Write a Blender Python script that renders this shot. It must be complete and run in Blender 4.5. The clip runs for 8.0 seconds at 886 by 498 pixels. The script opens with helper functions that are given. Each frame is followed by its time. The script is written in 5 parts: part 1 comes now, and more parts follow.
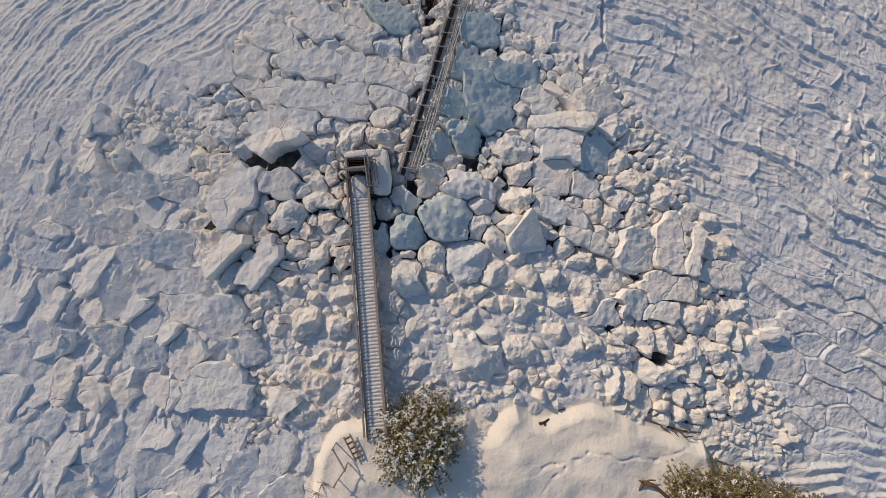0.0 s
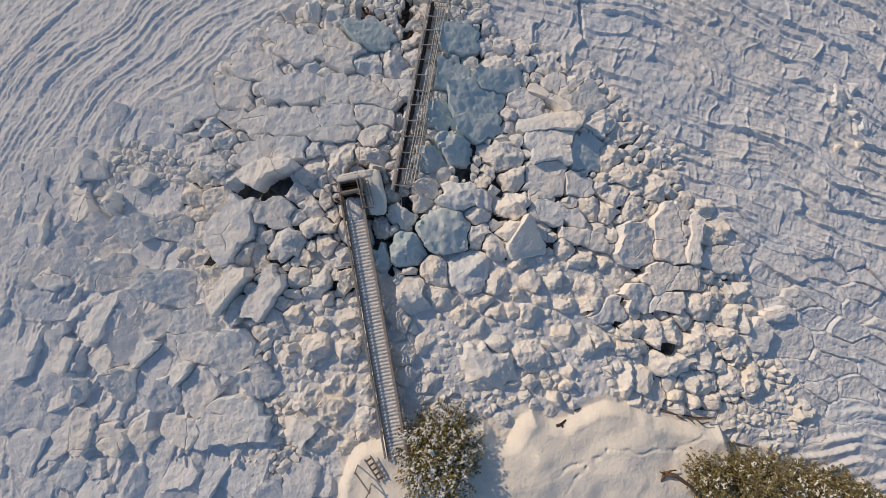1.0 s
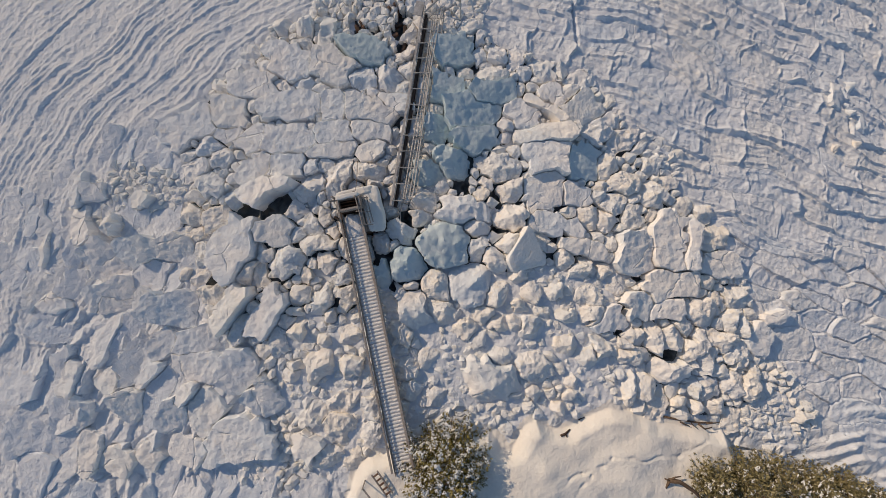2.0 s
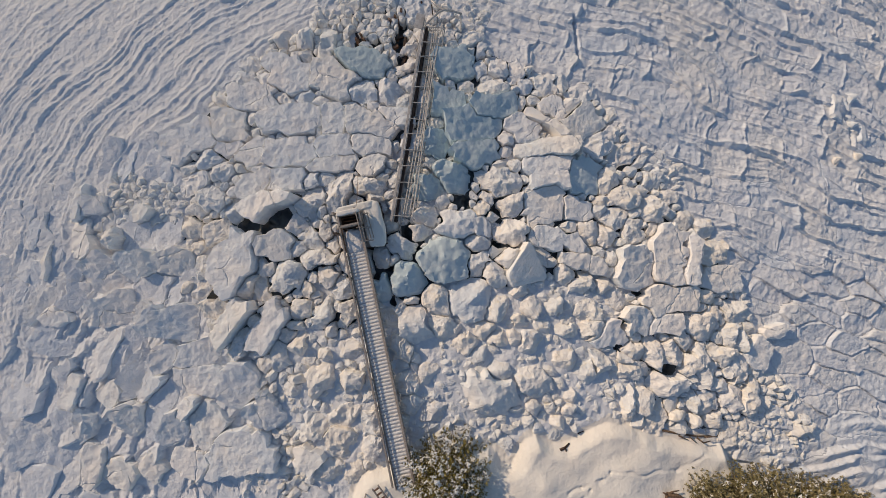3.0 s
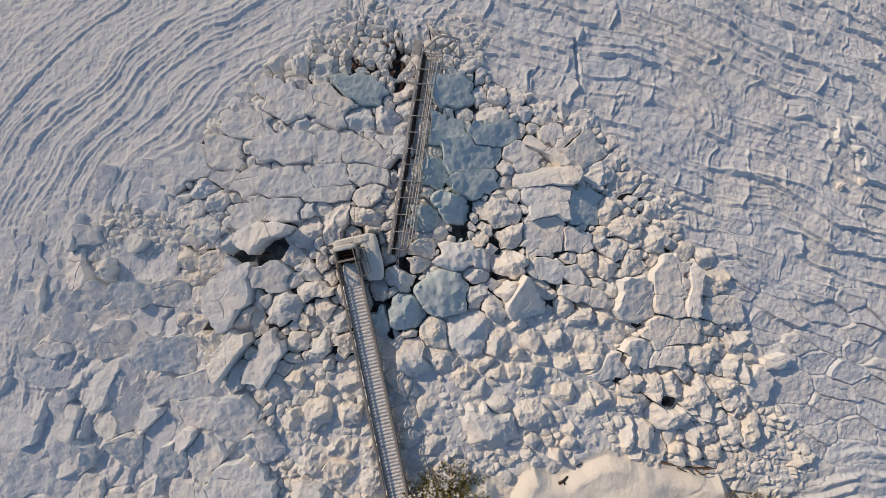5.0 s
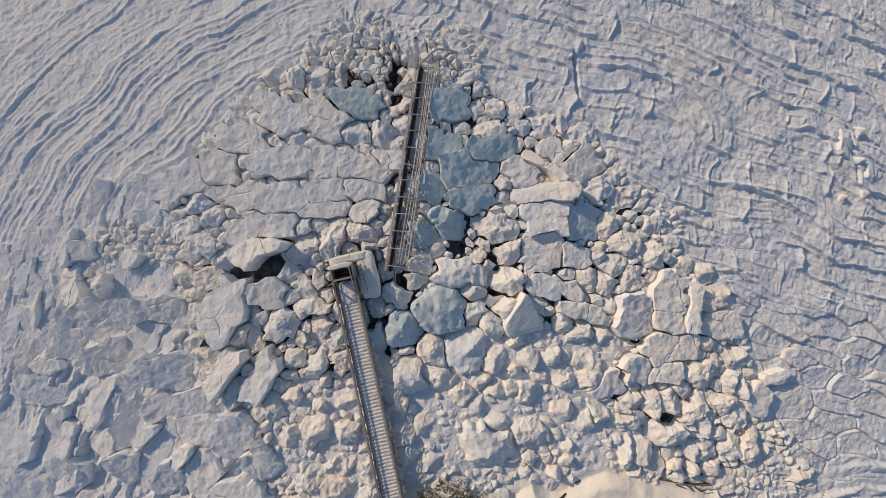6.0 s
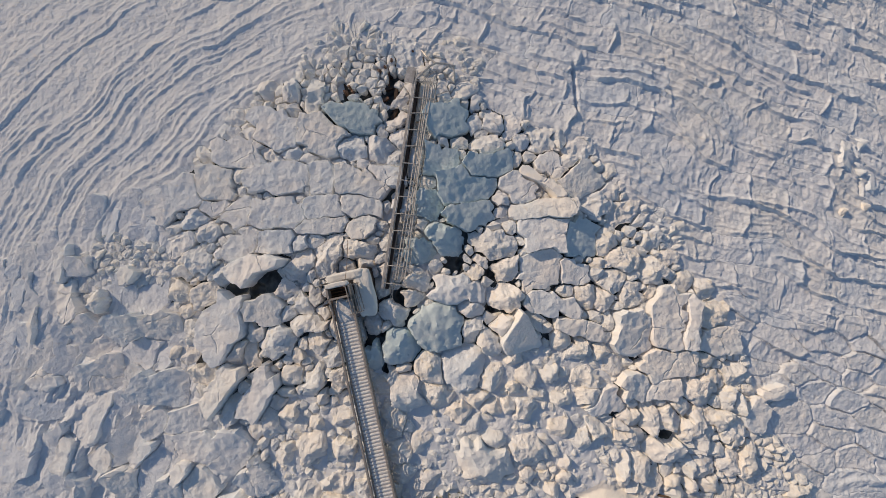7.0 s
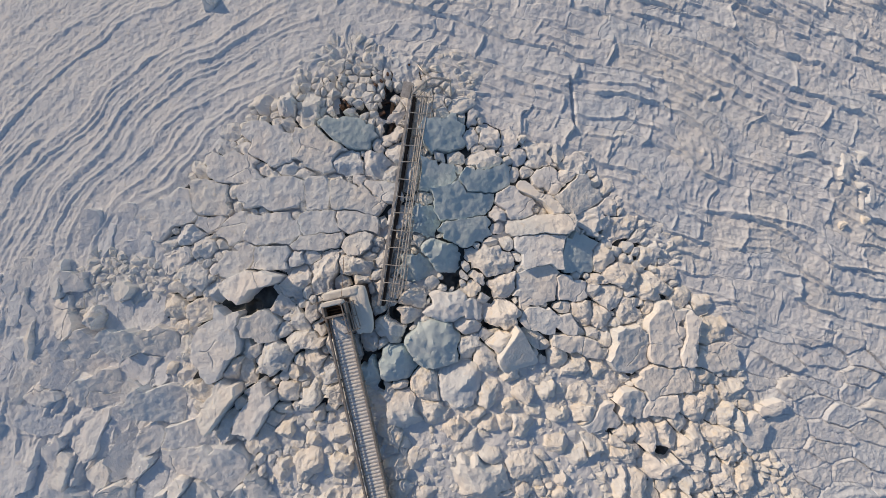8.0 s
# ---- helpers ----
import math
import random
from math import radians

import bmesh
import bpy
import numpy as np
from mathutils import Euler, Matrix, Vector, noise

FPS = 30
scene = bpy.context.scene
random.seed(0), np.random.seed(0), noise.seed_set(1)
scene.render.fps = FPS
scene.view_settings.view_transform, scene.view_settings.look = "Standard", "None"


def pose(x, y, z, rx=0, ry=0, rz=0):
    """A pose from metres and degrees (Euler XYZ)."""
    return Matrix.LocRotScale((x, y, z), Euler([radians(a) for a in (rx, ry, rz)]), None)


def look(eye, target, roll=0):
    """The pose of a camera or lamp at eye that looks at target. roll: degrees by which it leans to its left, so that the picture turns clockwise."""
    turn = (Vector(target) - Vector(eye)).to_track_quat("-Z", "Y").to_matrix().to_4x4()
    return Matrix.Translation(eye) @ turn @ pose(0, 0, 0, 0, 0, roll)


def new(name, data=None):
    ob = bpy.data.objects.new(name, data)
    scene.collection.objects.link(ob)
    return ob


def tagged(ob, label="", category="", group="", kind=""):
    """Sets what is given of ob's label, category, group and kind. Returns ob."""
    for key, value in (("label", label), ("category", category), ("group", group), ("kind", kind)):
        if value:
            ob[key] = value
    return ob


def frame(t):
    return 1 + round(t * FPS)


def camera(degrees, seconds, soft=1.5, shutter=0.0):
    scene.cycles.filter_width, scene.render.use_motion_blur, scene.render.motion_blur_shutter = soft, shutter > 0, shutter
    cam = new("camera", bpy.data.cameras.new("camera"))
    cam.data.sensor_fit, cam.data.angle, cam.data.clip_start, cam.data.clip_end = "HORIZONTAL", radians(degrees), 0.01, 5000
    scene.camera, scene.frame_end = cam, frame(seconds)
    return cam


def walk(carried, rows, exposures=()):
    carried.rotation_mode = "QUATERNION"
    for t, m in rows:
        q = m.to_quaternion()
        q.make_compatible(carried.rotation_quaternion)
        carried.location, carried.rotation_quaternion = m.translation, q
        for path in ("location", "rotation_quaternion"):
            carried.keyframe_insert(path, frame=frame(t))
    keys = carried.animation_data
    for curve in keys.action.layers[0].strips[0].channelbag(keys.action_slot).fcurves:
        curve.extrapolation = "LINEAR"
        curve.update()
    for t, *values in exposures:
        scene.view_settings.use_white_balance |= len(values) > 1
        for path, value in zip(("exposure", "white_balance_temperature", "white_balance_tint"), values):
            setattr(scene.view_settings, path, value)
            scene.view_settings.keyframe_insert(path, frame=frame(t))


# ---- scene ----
from mathutils import geometry

cam = camera(110.7, 8.0, soft=0.5)
METRES, EYE, TILT, LEAN, TURN = 8.0, 16.4, -85.0, 0.0, 0.0
ROWS = [
    (0.0, 0.0, 0.0, 0.0, -0.0, 0.0, 0.0),
    (0.5, -0.0045, -0.0018, 0.0549, -0.09, -0.26, 2.86),
    (1.0, -0.0051, -0.0026, 0.1095, -0.21, -0.5, 5.69),
    (1.5, -0.0006, -0.0039, 0.1638, -0.27, -0.73, 7.32),
    (3.0, 0.0197, -0.008, 0.3416, -0.21, -1.46, 7.25),
    (3.5, 0.0276, -0.0042, 0.399, -0.22, -1.67, 7.23),
    (4.0, 0.0362, 0.0022, 0.4629, -0.21, -1.9, 7.24),
    (4.5, 0.0491, 0.0121, 0.5269, -0.2, -2.09, 7.27),
    (6.0, 0.1018, 0.0496, 0.7189, -0.16, -2.84, 7.41),
    (6.5, 0.1197, 0.061, 0.7818, -0.14, -3.1, 7.48),
    (7.0, 0.1388, 0.0712, 0.8452, -0.11, -3.3, 7.47),
    (7.5, 0.1607, 0.08, 0.9054, -0.08, -3.54, 7.48),
    (8.0, 0.1826, 0.0867, 0.9684, -0.03, -3.76, 7.5),
]
walk(cam, [(t, pose(0, 0, EYE, TILT, LEAN, TURN) @ pose(METRES * x, METRES * y, METRES * z, 90 + pitch, roll, yaw)) for t, x, y, z, yaw, pitch, roll in ROWS])

# ---- light: a low winter sun and a clear sky ----
SUN_AZ, SUN_EL = -42.0, 24.5  # the way the light travels over the ground, and its height
world = bpy.data.worlds.new("winter_sky")
scene.world = world
world.use_nodes = True
sky = world.node_tree.nodes.new("ShaderNodeTexSky")
sky.sky_type, sky.sun_disc = "NISHITA", False
sky.sun_elevation, sky.sun_rotation = radians(SUN_EL), radians(90 - (SUN_AZ + 180))
sky.air_density, sky.dust_density, sky.ozone_density = 1.0, 0.5, 1.2
back = world.node_tree.nodes["Background"]
back.inputs["Strength"].default_value = 0.158
world.node_tree.links.new(sky.outputs["Color"], back.inputs["Color"])
sun = new("sun", bpy.data.lights.new("sun", "SUN"))
sun.data.energy, sun.data.angle, sun.data.color = 4.9, radians(0.6), (1.0, 0.765, 0.53)
_c, _s = math.cos(radians(SUN_EL)), math.sin(radians(SUN_EL))
LIGHT_X, LIGHT_Y = math.cos(radians(SUN_AZ)), math.sin(radians(SUN_AZ))
sun.matrix_world = look((-60 * LIGHT_X * _c, -60 * LIGHT_Y * _c, 60 * _s), (0, 0, 0))
scene.view_settings.exposure = -0.90


# ---- materials ----
def material(name, roughness=0.6, metallic=0.0):
    m = bpy.data.materials.new(name)
    m.use_nodes = True
    shader = m.node_tree.nodes["Principled BSDF"]
    shader.inputs["Roughness"].default_value, shader.inputs["Metallic"].default_value = roughness, metallic
    return m, m.node_tree.nodes, m.node_tree.links, shader


def noise_of(nodes, links, coords, scale, detail=3.0, rough=0.55, stretch=None):
    n = nodes.new("ShaderNodeTexNoise")
    n.inputs["Scale"].default_value, n.inputs["Detail"].default_value, n.inputs["Roughness"].default_value = scale, detail, rough
    if stretch:
        m = nodes.new("ShaderNodeMapping")
        m.inputs["Scale"].default_value = stretch
        links.new(coords, m.inputs["Vector"])
        coords = m.outputs["Vector"]
    links.new(coords, n.inputs["Vector"])
    return n.outputs["Fac"]


def ramp_of(nodes, links, value, stops):
    r = nodes.new("ShaderNodeValToRGB")
    while len(r.color_ramp.elements) < len(stops):
        r.color_ramp.elements.new(0.5)
    for e, (at, colour) in zip(r.color_ramp.elements, stops):
        e.position, e.color = at, (*colour, 1)
    links.new(value, r.inputs["Fac"])
    return r.outputs["Color"]


def mixed(nodes, links, fac, a, b, how="MIX"):
    m = nodes.new("ShaderNodeMix")
    m.data_type, m.blend_type = "RGBA", how
    for value, socket in ((fac, m.inputs["Factor"]), (a, m.inputs["A"]), (b, m.inputs["B"])):
        if isinstance(value, (int, float)):
            socket.default_value = value
        elif isinstance(value, tuple):
            socket.default_value = (*value, 1)
        else:
            links.new(value, socket)
    return m.outputs["Result"]


def bumped(nodes, links, shader, layers):
    """layers: (height socket, strength, distance), coarse first."""
    last = None
    for height, strength, distance in layers:
        b = nodes.new("ShaderNodeBump")
        b.inputs["Strength"].default_value, b.inputs["Distance"].default_value = strength, distance
        links.new(height, b.inputs["Height"])
        if last:
            links.new(last, b.inputs["Normal"])
        last = b.outputs["Normal"]
    links.new(last, shader.inputs["Normal"])


def world_coords(nodes):
    return nodes.new("ShaderNodeNewGeometry").outputs["Position"]


def snow_material(name, clean, cool, dirty, dirt_from, relief=1.0, rough=0.75, cracks=0.0):
    """Snow over ice: clean and cool patches, dirty crust in spots, grain at two scales."""
    m, nodes, links, shader = material(name, rough)
    at = world_coords(nodes)
    broad = noise_of(nodes, links, at, 0.45, 4)
    mid = noise_of(nodes, links, at, 2.2, 5, 0.6)
    fine = noise_of(nodes, links, at, 8.5, 3, 0.65)
    grain = noise_of(nodes, links, at, 26.0, 3, 0.6)
    lumps = noise_of(nodes, links, at, 3.7, 3, 0.6)
    colour = ramp_of(nodes, links, broad, [(0.38, cool), (0.62, clean)])
    spots = ramp_of(nodes, links, mid, [(dirt_from, (0, 0, 0)), (dirt_from + 0.16, (1, 1, 1))])
    colour = mixed(nodes, links, spots, colour, dirty)
    info = nodes.new("ShaderNodeObjectInfo")
    tint = ramp_of(nodes, links, info.outputs["Random"], [(0.0, (0.95, 0.98, 1.0)), (0.5, (1.0, 1.0, 1.0)), (1.0, (1.0, 0.99, 0.96))])
    colour = mixed(nodes, links, 1.0, colour, tint, "MULTIPLY")
    links.new(colour, shader.inputs["Base Color"])
    shader.inputs["Specular IOR Level"].default_value = 0.12
    shader.inputs["Diffuse Roughness"].default_value = 0.32
    layers = [(mid, 1.0, 0.16 * relief), (lumps, 1.0, 0.15 * relief), (fine, 1.0, 0.055 * relief), (grain, 1.0, 0.012 * relief)]
    if cracks:
        # fine fracture lines with uneven runs, here and there drifted over
        bend = nodes.new("ShaderNodeTexNoise")
        bend.inputs["Scale"].default_value, bend.inputs["Detail"].default_value = 1.1, 4
        links.new(at, bend.inputs["Vector"])
        shift = nodes.new("ShaderNodeVectorMath")
        shift.operation, shift.inputs[1].default_value = "MULTIPLY_ADD", (0.9, 0.9, 0)
        links.new(bend.outputs["Color"], shift.inputs[0])
        links.new(at, shift.inputs[2])
        net = nodes.new("ShaderNodeTexVoronoi")
        net.feature, net.voronoi_dimensions = "DISTANCE_TO_EDGE", "2D"
        net.inputs["Scale"].default_value = cracks
        links.new(shift.outputs["Vector"], net.inputs["Vector"])
        line = ramp_of(nodes, links, net.outputs["Distance"], [(0.0, (0, 0, 0)), (0.022, (1, 1, 1))])
        open_up = ramp_of(nodes, links, broad, [(0.50, (1, 1, 1)), (0.56, (0, 0, 0))])
        layers.append((mixed(nodes, links, open_up, line, (1.0, 1.0, 1.0)), 0.8, 0.07))
    bumped(nodes, links, shader, layers)
    return m


SNOW = snow_material("snow_crust", (0.84, 0.855, 0.885), (0.785, 0.82, 0.875), (0.87, 0.85, 0.83), 0.58, 0.5)
ICE = snow_material("snowy_ice", (0.91, 0.885, 0.865), (0.82, 0.85, 0.88), (0.89, 0.85, 0.79), 0.58, 0.42, cracks=0.36)
RUBBLE = snow_material("ice_rubble", (0.93, 0.89, 0.84), (0.87, 0.87, 0.87), (0.91, 0.85, 0.76), 0.52, 0.7)
BANK = snow_material("shore_snow", (0.90, 0.86, 0.80), (0.88, 0.86, 0.82), (0.86, 0.81, 0.73), 0.66, 0.28)
CLEAN = snow_material("fresh_snow", (0.92, 0.90, 0.87), (0.89, 0.88, 0.87), (0.87, 0.85, 0.82), 0.6, 0.5)
# grey-green ice, its colour also darkened to carry the shade beside the footbridge
GREEN_SHADED_ICE = snow_material("green_shaded_ice", (0.67, 0.75, 0.78), (0.58, 0.69, 0.73), (0.75, 0.80, 0.81), 0.56, 0.22, 0.35)


def plain_material(name, colours, scale, rough, metal=0.0, relief=0.3, stretch=None):
    """Two or three colours by noise, with grain along stretch."""
    m, nodes, links, shader = material(name, rough, metal)
    at = nodes.new("ShaderNodeTexCoord").outputs["Object"]
    n = noise_of(nodes, links, at, scale, 5, 0.6, stretch)
    step = 0.4 / (len(colours) - 1)
    links.new(ramp_of(nodes, links, n, [(0.3 + step * i, c) for i, c in enumerate(colours)]), shader.inputs["Base Color"])
    fine = noise_of(nodes, links, at, scale * 5, 4, 0.6, stretch)
    bumped(nodes, links, shader, [(fine, relief, 0.01)])
    return m


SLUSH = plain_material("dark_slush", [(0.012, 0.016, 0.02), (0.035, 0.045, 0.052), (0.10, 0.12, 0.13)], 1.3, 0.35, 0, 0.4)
DARK_WOOD_AND_SHADE = plain_material("wet_dark_timber_and_shade", [(0.015, 0.009, 0.006), (0.05, 0.028, 0.018), (0.10, 0.06, 0.04)], 3.0, 0.6, 0, 0.5, (1, 6, 6))
GREY_WOOD = plain_material("weathered_timber", [(0.22, 0.19, 0.165), (0.34, 0.30, 0.27), (0.50, 0.46, 0.43)], 4.0, 0.75, 0, 0.5, (8, 1, 8))
PLANK_WOOD = plain_material("deck_timber", [(0.44, 0.41, 0.40), (0.58, 0.55, 0.54), (0.72, 0.70, 0.69)], 4.0, 0.75, 0, 0.5, (1, 8, 8))
RED_WOOD = plain_material("reddish_timber", [(0.09, 0.05, 0.03), (0.16, 0.09, 0.06), (0.24, 0.15, 0.10)], 4.0, 0.7, 0, 0.4, (1, 1, 6))
METAL = plain_material("dull_aluminium", [(0.36, 0.33, 0.30), (0.52, 0.49, 0.46), (0.64, 0.61, 0.58)], 5.0, 0.45, 0.35, 0.2)
RUST = plain_material("rusty_steel", [(0.10, 0.055, 0.03), (0.20, 0.11, 0.06), (0.30, 0.20, 0.12)], 6.0, 0.7, 0.3, 0.3)
BARK = plain_material("bark", [(0.06, 0.04, 0.025), (0.13, 0.085, 0.055), (0.22, 0.16, 0.11)], 5.0, 0.85, 0, 0.8, (4, 4, 1))


def leaf_material(name, dark, mid, light):
    m, nodes, links, shader = material(name, 0.6)
    geo = nodes.new("ShaderNodeNewGeometry")
    own = ramp_of(nodes, links, geo.outputs["Random Per Island"], [(0.0, dark), (0.55, mid), (1.0, light)])
    n = noise_of(nodes, links, geo.outputs["Position"], 1.6, 3)
    shade = ramp_of(nodes, links, n, [(0.35, (0.65, 0.62, 0.5)), (0.65, (1.1, 1.05, 1.0))])
    links.new(mixed(nodes, links, 1.0, own, shade, "MULTIPLY"), shader.inputs["Base Color"])
    return m


NEEDLES = leaf_material("needles", (0.11, 0.09, 0.02), (0.27, 0.235, 0.055), (0.46, 0.40, 0.15))
SCRUB = leaf_material("scrub_leaves", (0.16, 0.14, 0.06), (0.32, 0.29, 0.15), (0.52, 0.47, 0.30))


# ---- the lie of the ice: a swell of grounded ice that falls away to the open field ----
def lie(x, y):
    """Height of the ice before its roughness: it falls away gently round the pier."""
    far_left = np.maximum(-11.0 - x, 0.0)
    q = 0.43 + 0.002 * x - 0.007 * y + 0.0042 * (np.maximum(x, -11.0) ** 2 + 15 * far_left) + 0.0026 * y * y
    return -q / (1 + q / 30)


def hashed(i, j, k):
    h = np.sin(i * 127.1 + j * 311.7 + k * 74.7) * 43758.5453
    return h - np.floor(h)


def soft_noise(x, y, k=0):
    i, j = np.floor(x), np.floor(y)
    u, v = x - i, y - j
    u, v = u * u * u * (u * (6 * u - 15) + 10), v * v * v * (v * (6 * v - 15) + 10)
    a, b, c, d = hashed(i, j, k), hashed(i + 1, j, k), hashed(i, j + 1, k), hashed(i + 1, j + 1, k)
    return (a + (b - a) * u) * (1 - v) + (c + (d - c) * u) * v - 0.5


def layered(x, y, k=0, n=3):
    return sum(soft_noise(x * 2.03**m + 7.3 * m, y * 2.03**m - 3.1 * m, k + m) * 0.5**m for m in range(n))


def cells(x, y, k=0, jitter=0.9):
    """Broken plates: distance to the plate's middle and to its edge, the offset from its middle, and three random numbers of it."""
    i, j = np.floor(x), np.floor(y)
    best = np.full(x.shape, 9.0)
    second = np.full(x.shape, 9.0)
    dx, dy, r1, r2, r3 = (np.zeros(x.shape) for _ in range(5))
    for a in (-1, 0, 1):
        for b in (-1, 0, 1):
            ci, cj = i + a, j + b
            px = ci + 0.5 + jitter * (hashed(ci, cj, k) - 0.5)
            py = cj + 0.5 + jitter * (hashed(ci, cj, k + 5) - 0.5)
            d = np.hypot(x - px, y - py)
            near = d < best
            second = np.where(near, best, np.minimum(second, d))
            best = np.where(near, d, best)
            dx, dy = np.where(near, x - px, dx), np.where(near, y - py, dy)
            r1 = np.where(near, hashed(ci, cj, k + 11), r1)
            r2 = np.where(near, hashed(ci, cj, k + 17), r2)
            r3 = np.where(near, hashed(ci, cj, k + 23), r3)
    return best, second - best, dx, dy, r1, r2, r3


def inside(x, y, ring):
    """Distance from the ring's edge, plus inside."""
    x, y = np.asarray(x, float), np.asarray(y, float)
    far, odd = np.full(x.shape, 1e9), np.zeros(x.shape, bool)
    for (ax, ay), (bx, by) in zip(ring, ring[1:] + ring[:1]):
        ex, ey = bx - ax, by - ay
        t = np.clip(((x - ax) * ex + (y - ay) * ey) / (ex * ex + ey * ey), 0, 1)
        far = np.minimum(far, np.hypot(x - ax - t * ex, y - ay - t * ey))
        cross = (ay > y) != (by > y)
        odd ^= cross & (x < (bx - ax) * (y - ay) / (by - ay + 1e-12) + ax)
    return np.where(odd, far, -far)


def ease(v, a, b):
    t = np.clip((v - a) / (b - a), 0, 1)
    return t * t * (3 - 2 * t)


JAM = [(-15.6, 12.2), (-7.9, 18.3), (-2.9, 19.3), (2.3, 18.6), (3.9, 15.7), (10.5, 11.4), (13.3, 5.9), (16, 2.6), (17.5, -3.3), (17.5, -7.2),
       (15.4, -9.0), (9, -7.0), (2.5, -7.2), (-6, -7.9), (-10.5, -6.6), (-11.6, -2), (-14.2, 2), (-15.6, 5), (-14.2, 9)]
SHORE = [(-7.6, -13), (-7.1, -9.6), (-6.6, -8.4), (-6.1, -7.6), (-5.4, -7.2), (-4.4, -7.1), (-0.9, -6.5), (1.5, -6.7), (2.2, -7.7), (3.0, -6.8), (3.9, -6.3),
         (4.8, -7.0), (5.4, -7.1), (7.0, -6.6), (8.1, -6.4), (9.5, -6.8), (10.7, -7.6), (12.9, -8.2), (14.9, -8.9), (15.3, -10.5), (15.1, -14), (15, -32), (-10, -32)]
POOLS = [(-0.75, 16.6, 0.5), (-0.5, 17.5, 0.42), (-2.2, 16.7, 0.3), (-3.2, 16.9, 0.28), (-0.7, 15.3, 0.4), (-10.9, 6.7, 0.5), (-8.9, 6.8, 0.6), (-9.8, 6.3, 0.4), (1.5, 6.4, 0.5),
         (12.0, -4.5, 0.4), (-13.2, 2.6, 0.35), (3.5, 5.6, 0.3), (-1.5, 5.0, 0.35), (9.5, -1.8, 0.3)]
SMALL_POOLS = [(0.3, 5.5), (1.8, 6.4), (-2.8, 1.2), (-1.2, 4.0), (-2.9, 3.1), (3.2, 3.7), (4.8, 4.0), (7.0, 2.9), (7.5, 1.4), (9.1, -2.9), (10.6, -3.1), (11.8, -4.8), (13.4, -3.9), (7.9, -2.0), (-9.7, 4.3), (-10.8, 1.5), (-13.0, 3.1), (-6.8, 5.9), (-7.2, 3.4), (1.8, 12.8), (10.9, 0.0), (15.1, -2.5), (15.8, -5.5), (13.7, 2.3), (13.6, 1.7), (13.5, 1.1)]
POOLS += [(px, py, 0.08 + 0.05 * (n % 3)) for n, (px, py) in enumerate(SMALL_POOLS)]
CRACKS = [[(-19.4, 8.7), (-19.0, 8.5)], [(28.0, 9.6), (28.15, 8.7), (27.9, 7.4)], [(10.0, 17.1), (9.76, 14.3)], [(-18.9, 5.5), (-18.3, 4.7), (-18.2, 4.2)]]
TRAILS = [[(3.3, -10.2), (5.8, -9.6), (7.3, -9.1), (11.1, -9.7), (13.0, -9.1), (14.6, -9.1)], [(7.3, -9.1), (6.3, -9.7), (5.1, -10.8)]]


def rubble_zone(x, y):
    """Where the floor of the jam is packed with snow: 1, and 0 where it is open down to the slush."""
    wob = 1.6 * layered(x * 0.5, y * 0.5, 99, 3)
    south = ease(1.6 + wob - y - 0.02 * (x - 2) ** 2, -0.8, 0.8) * ease(x, -12, -9) * ease(-x, -11, -9)
    west = ease(-x + wob, 11.5, 13.5) * ease(-y, -8, -4)
    return np.maximum(south, west)


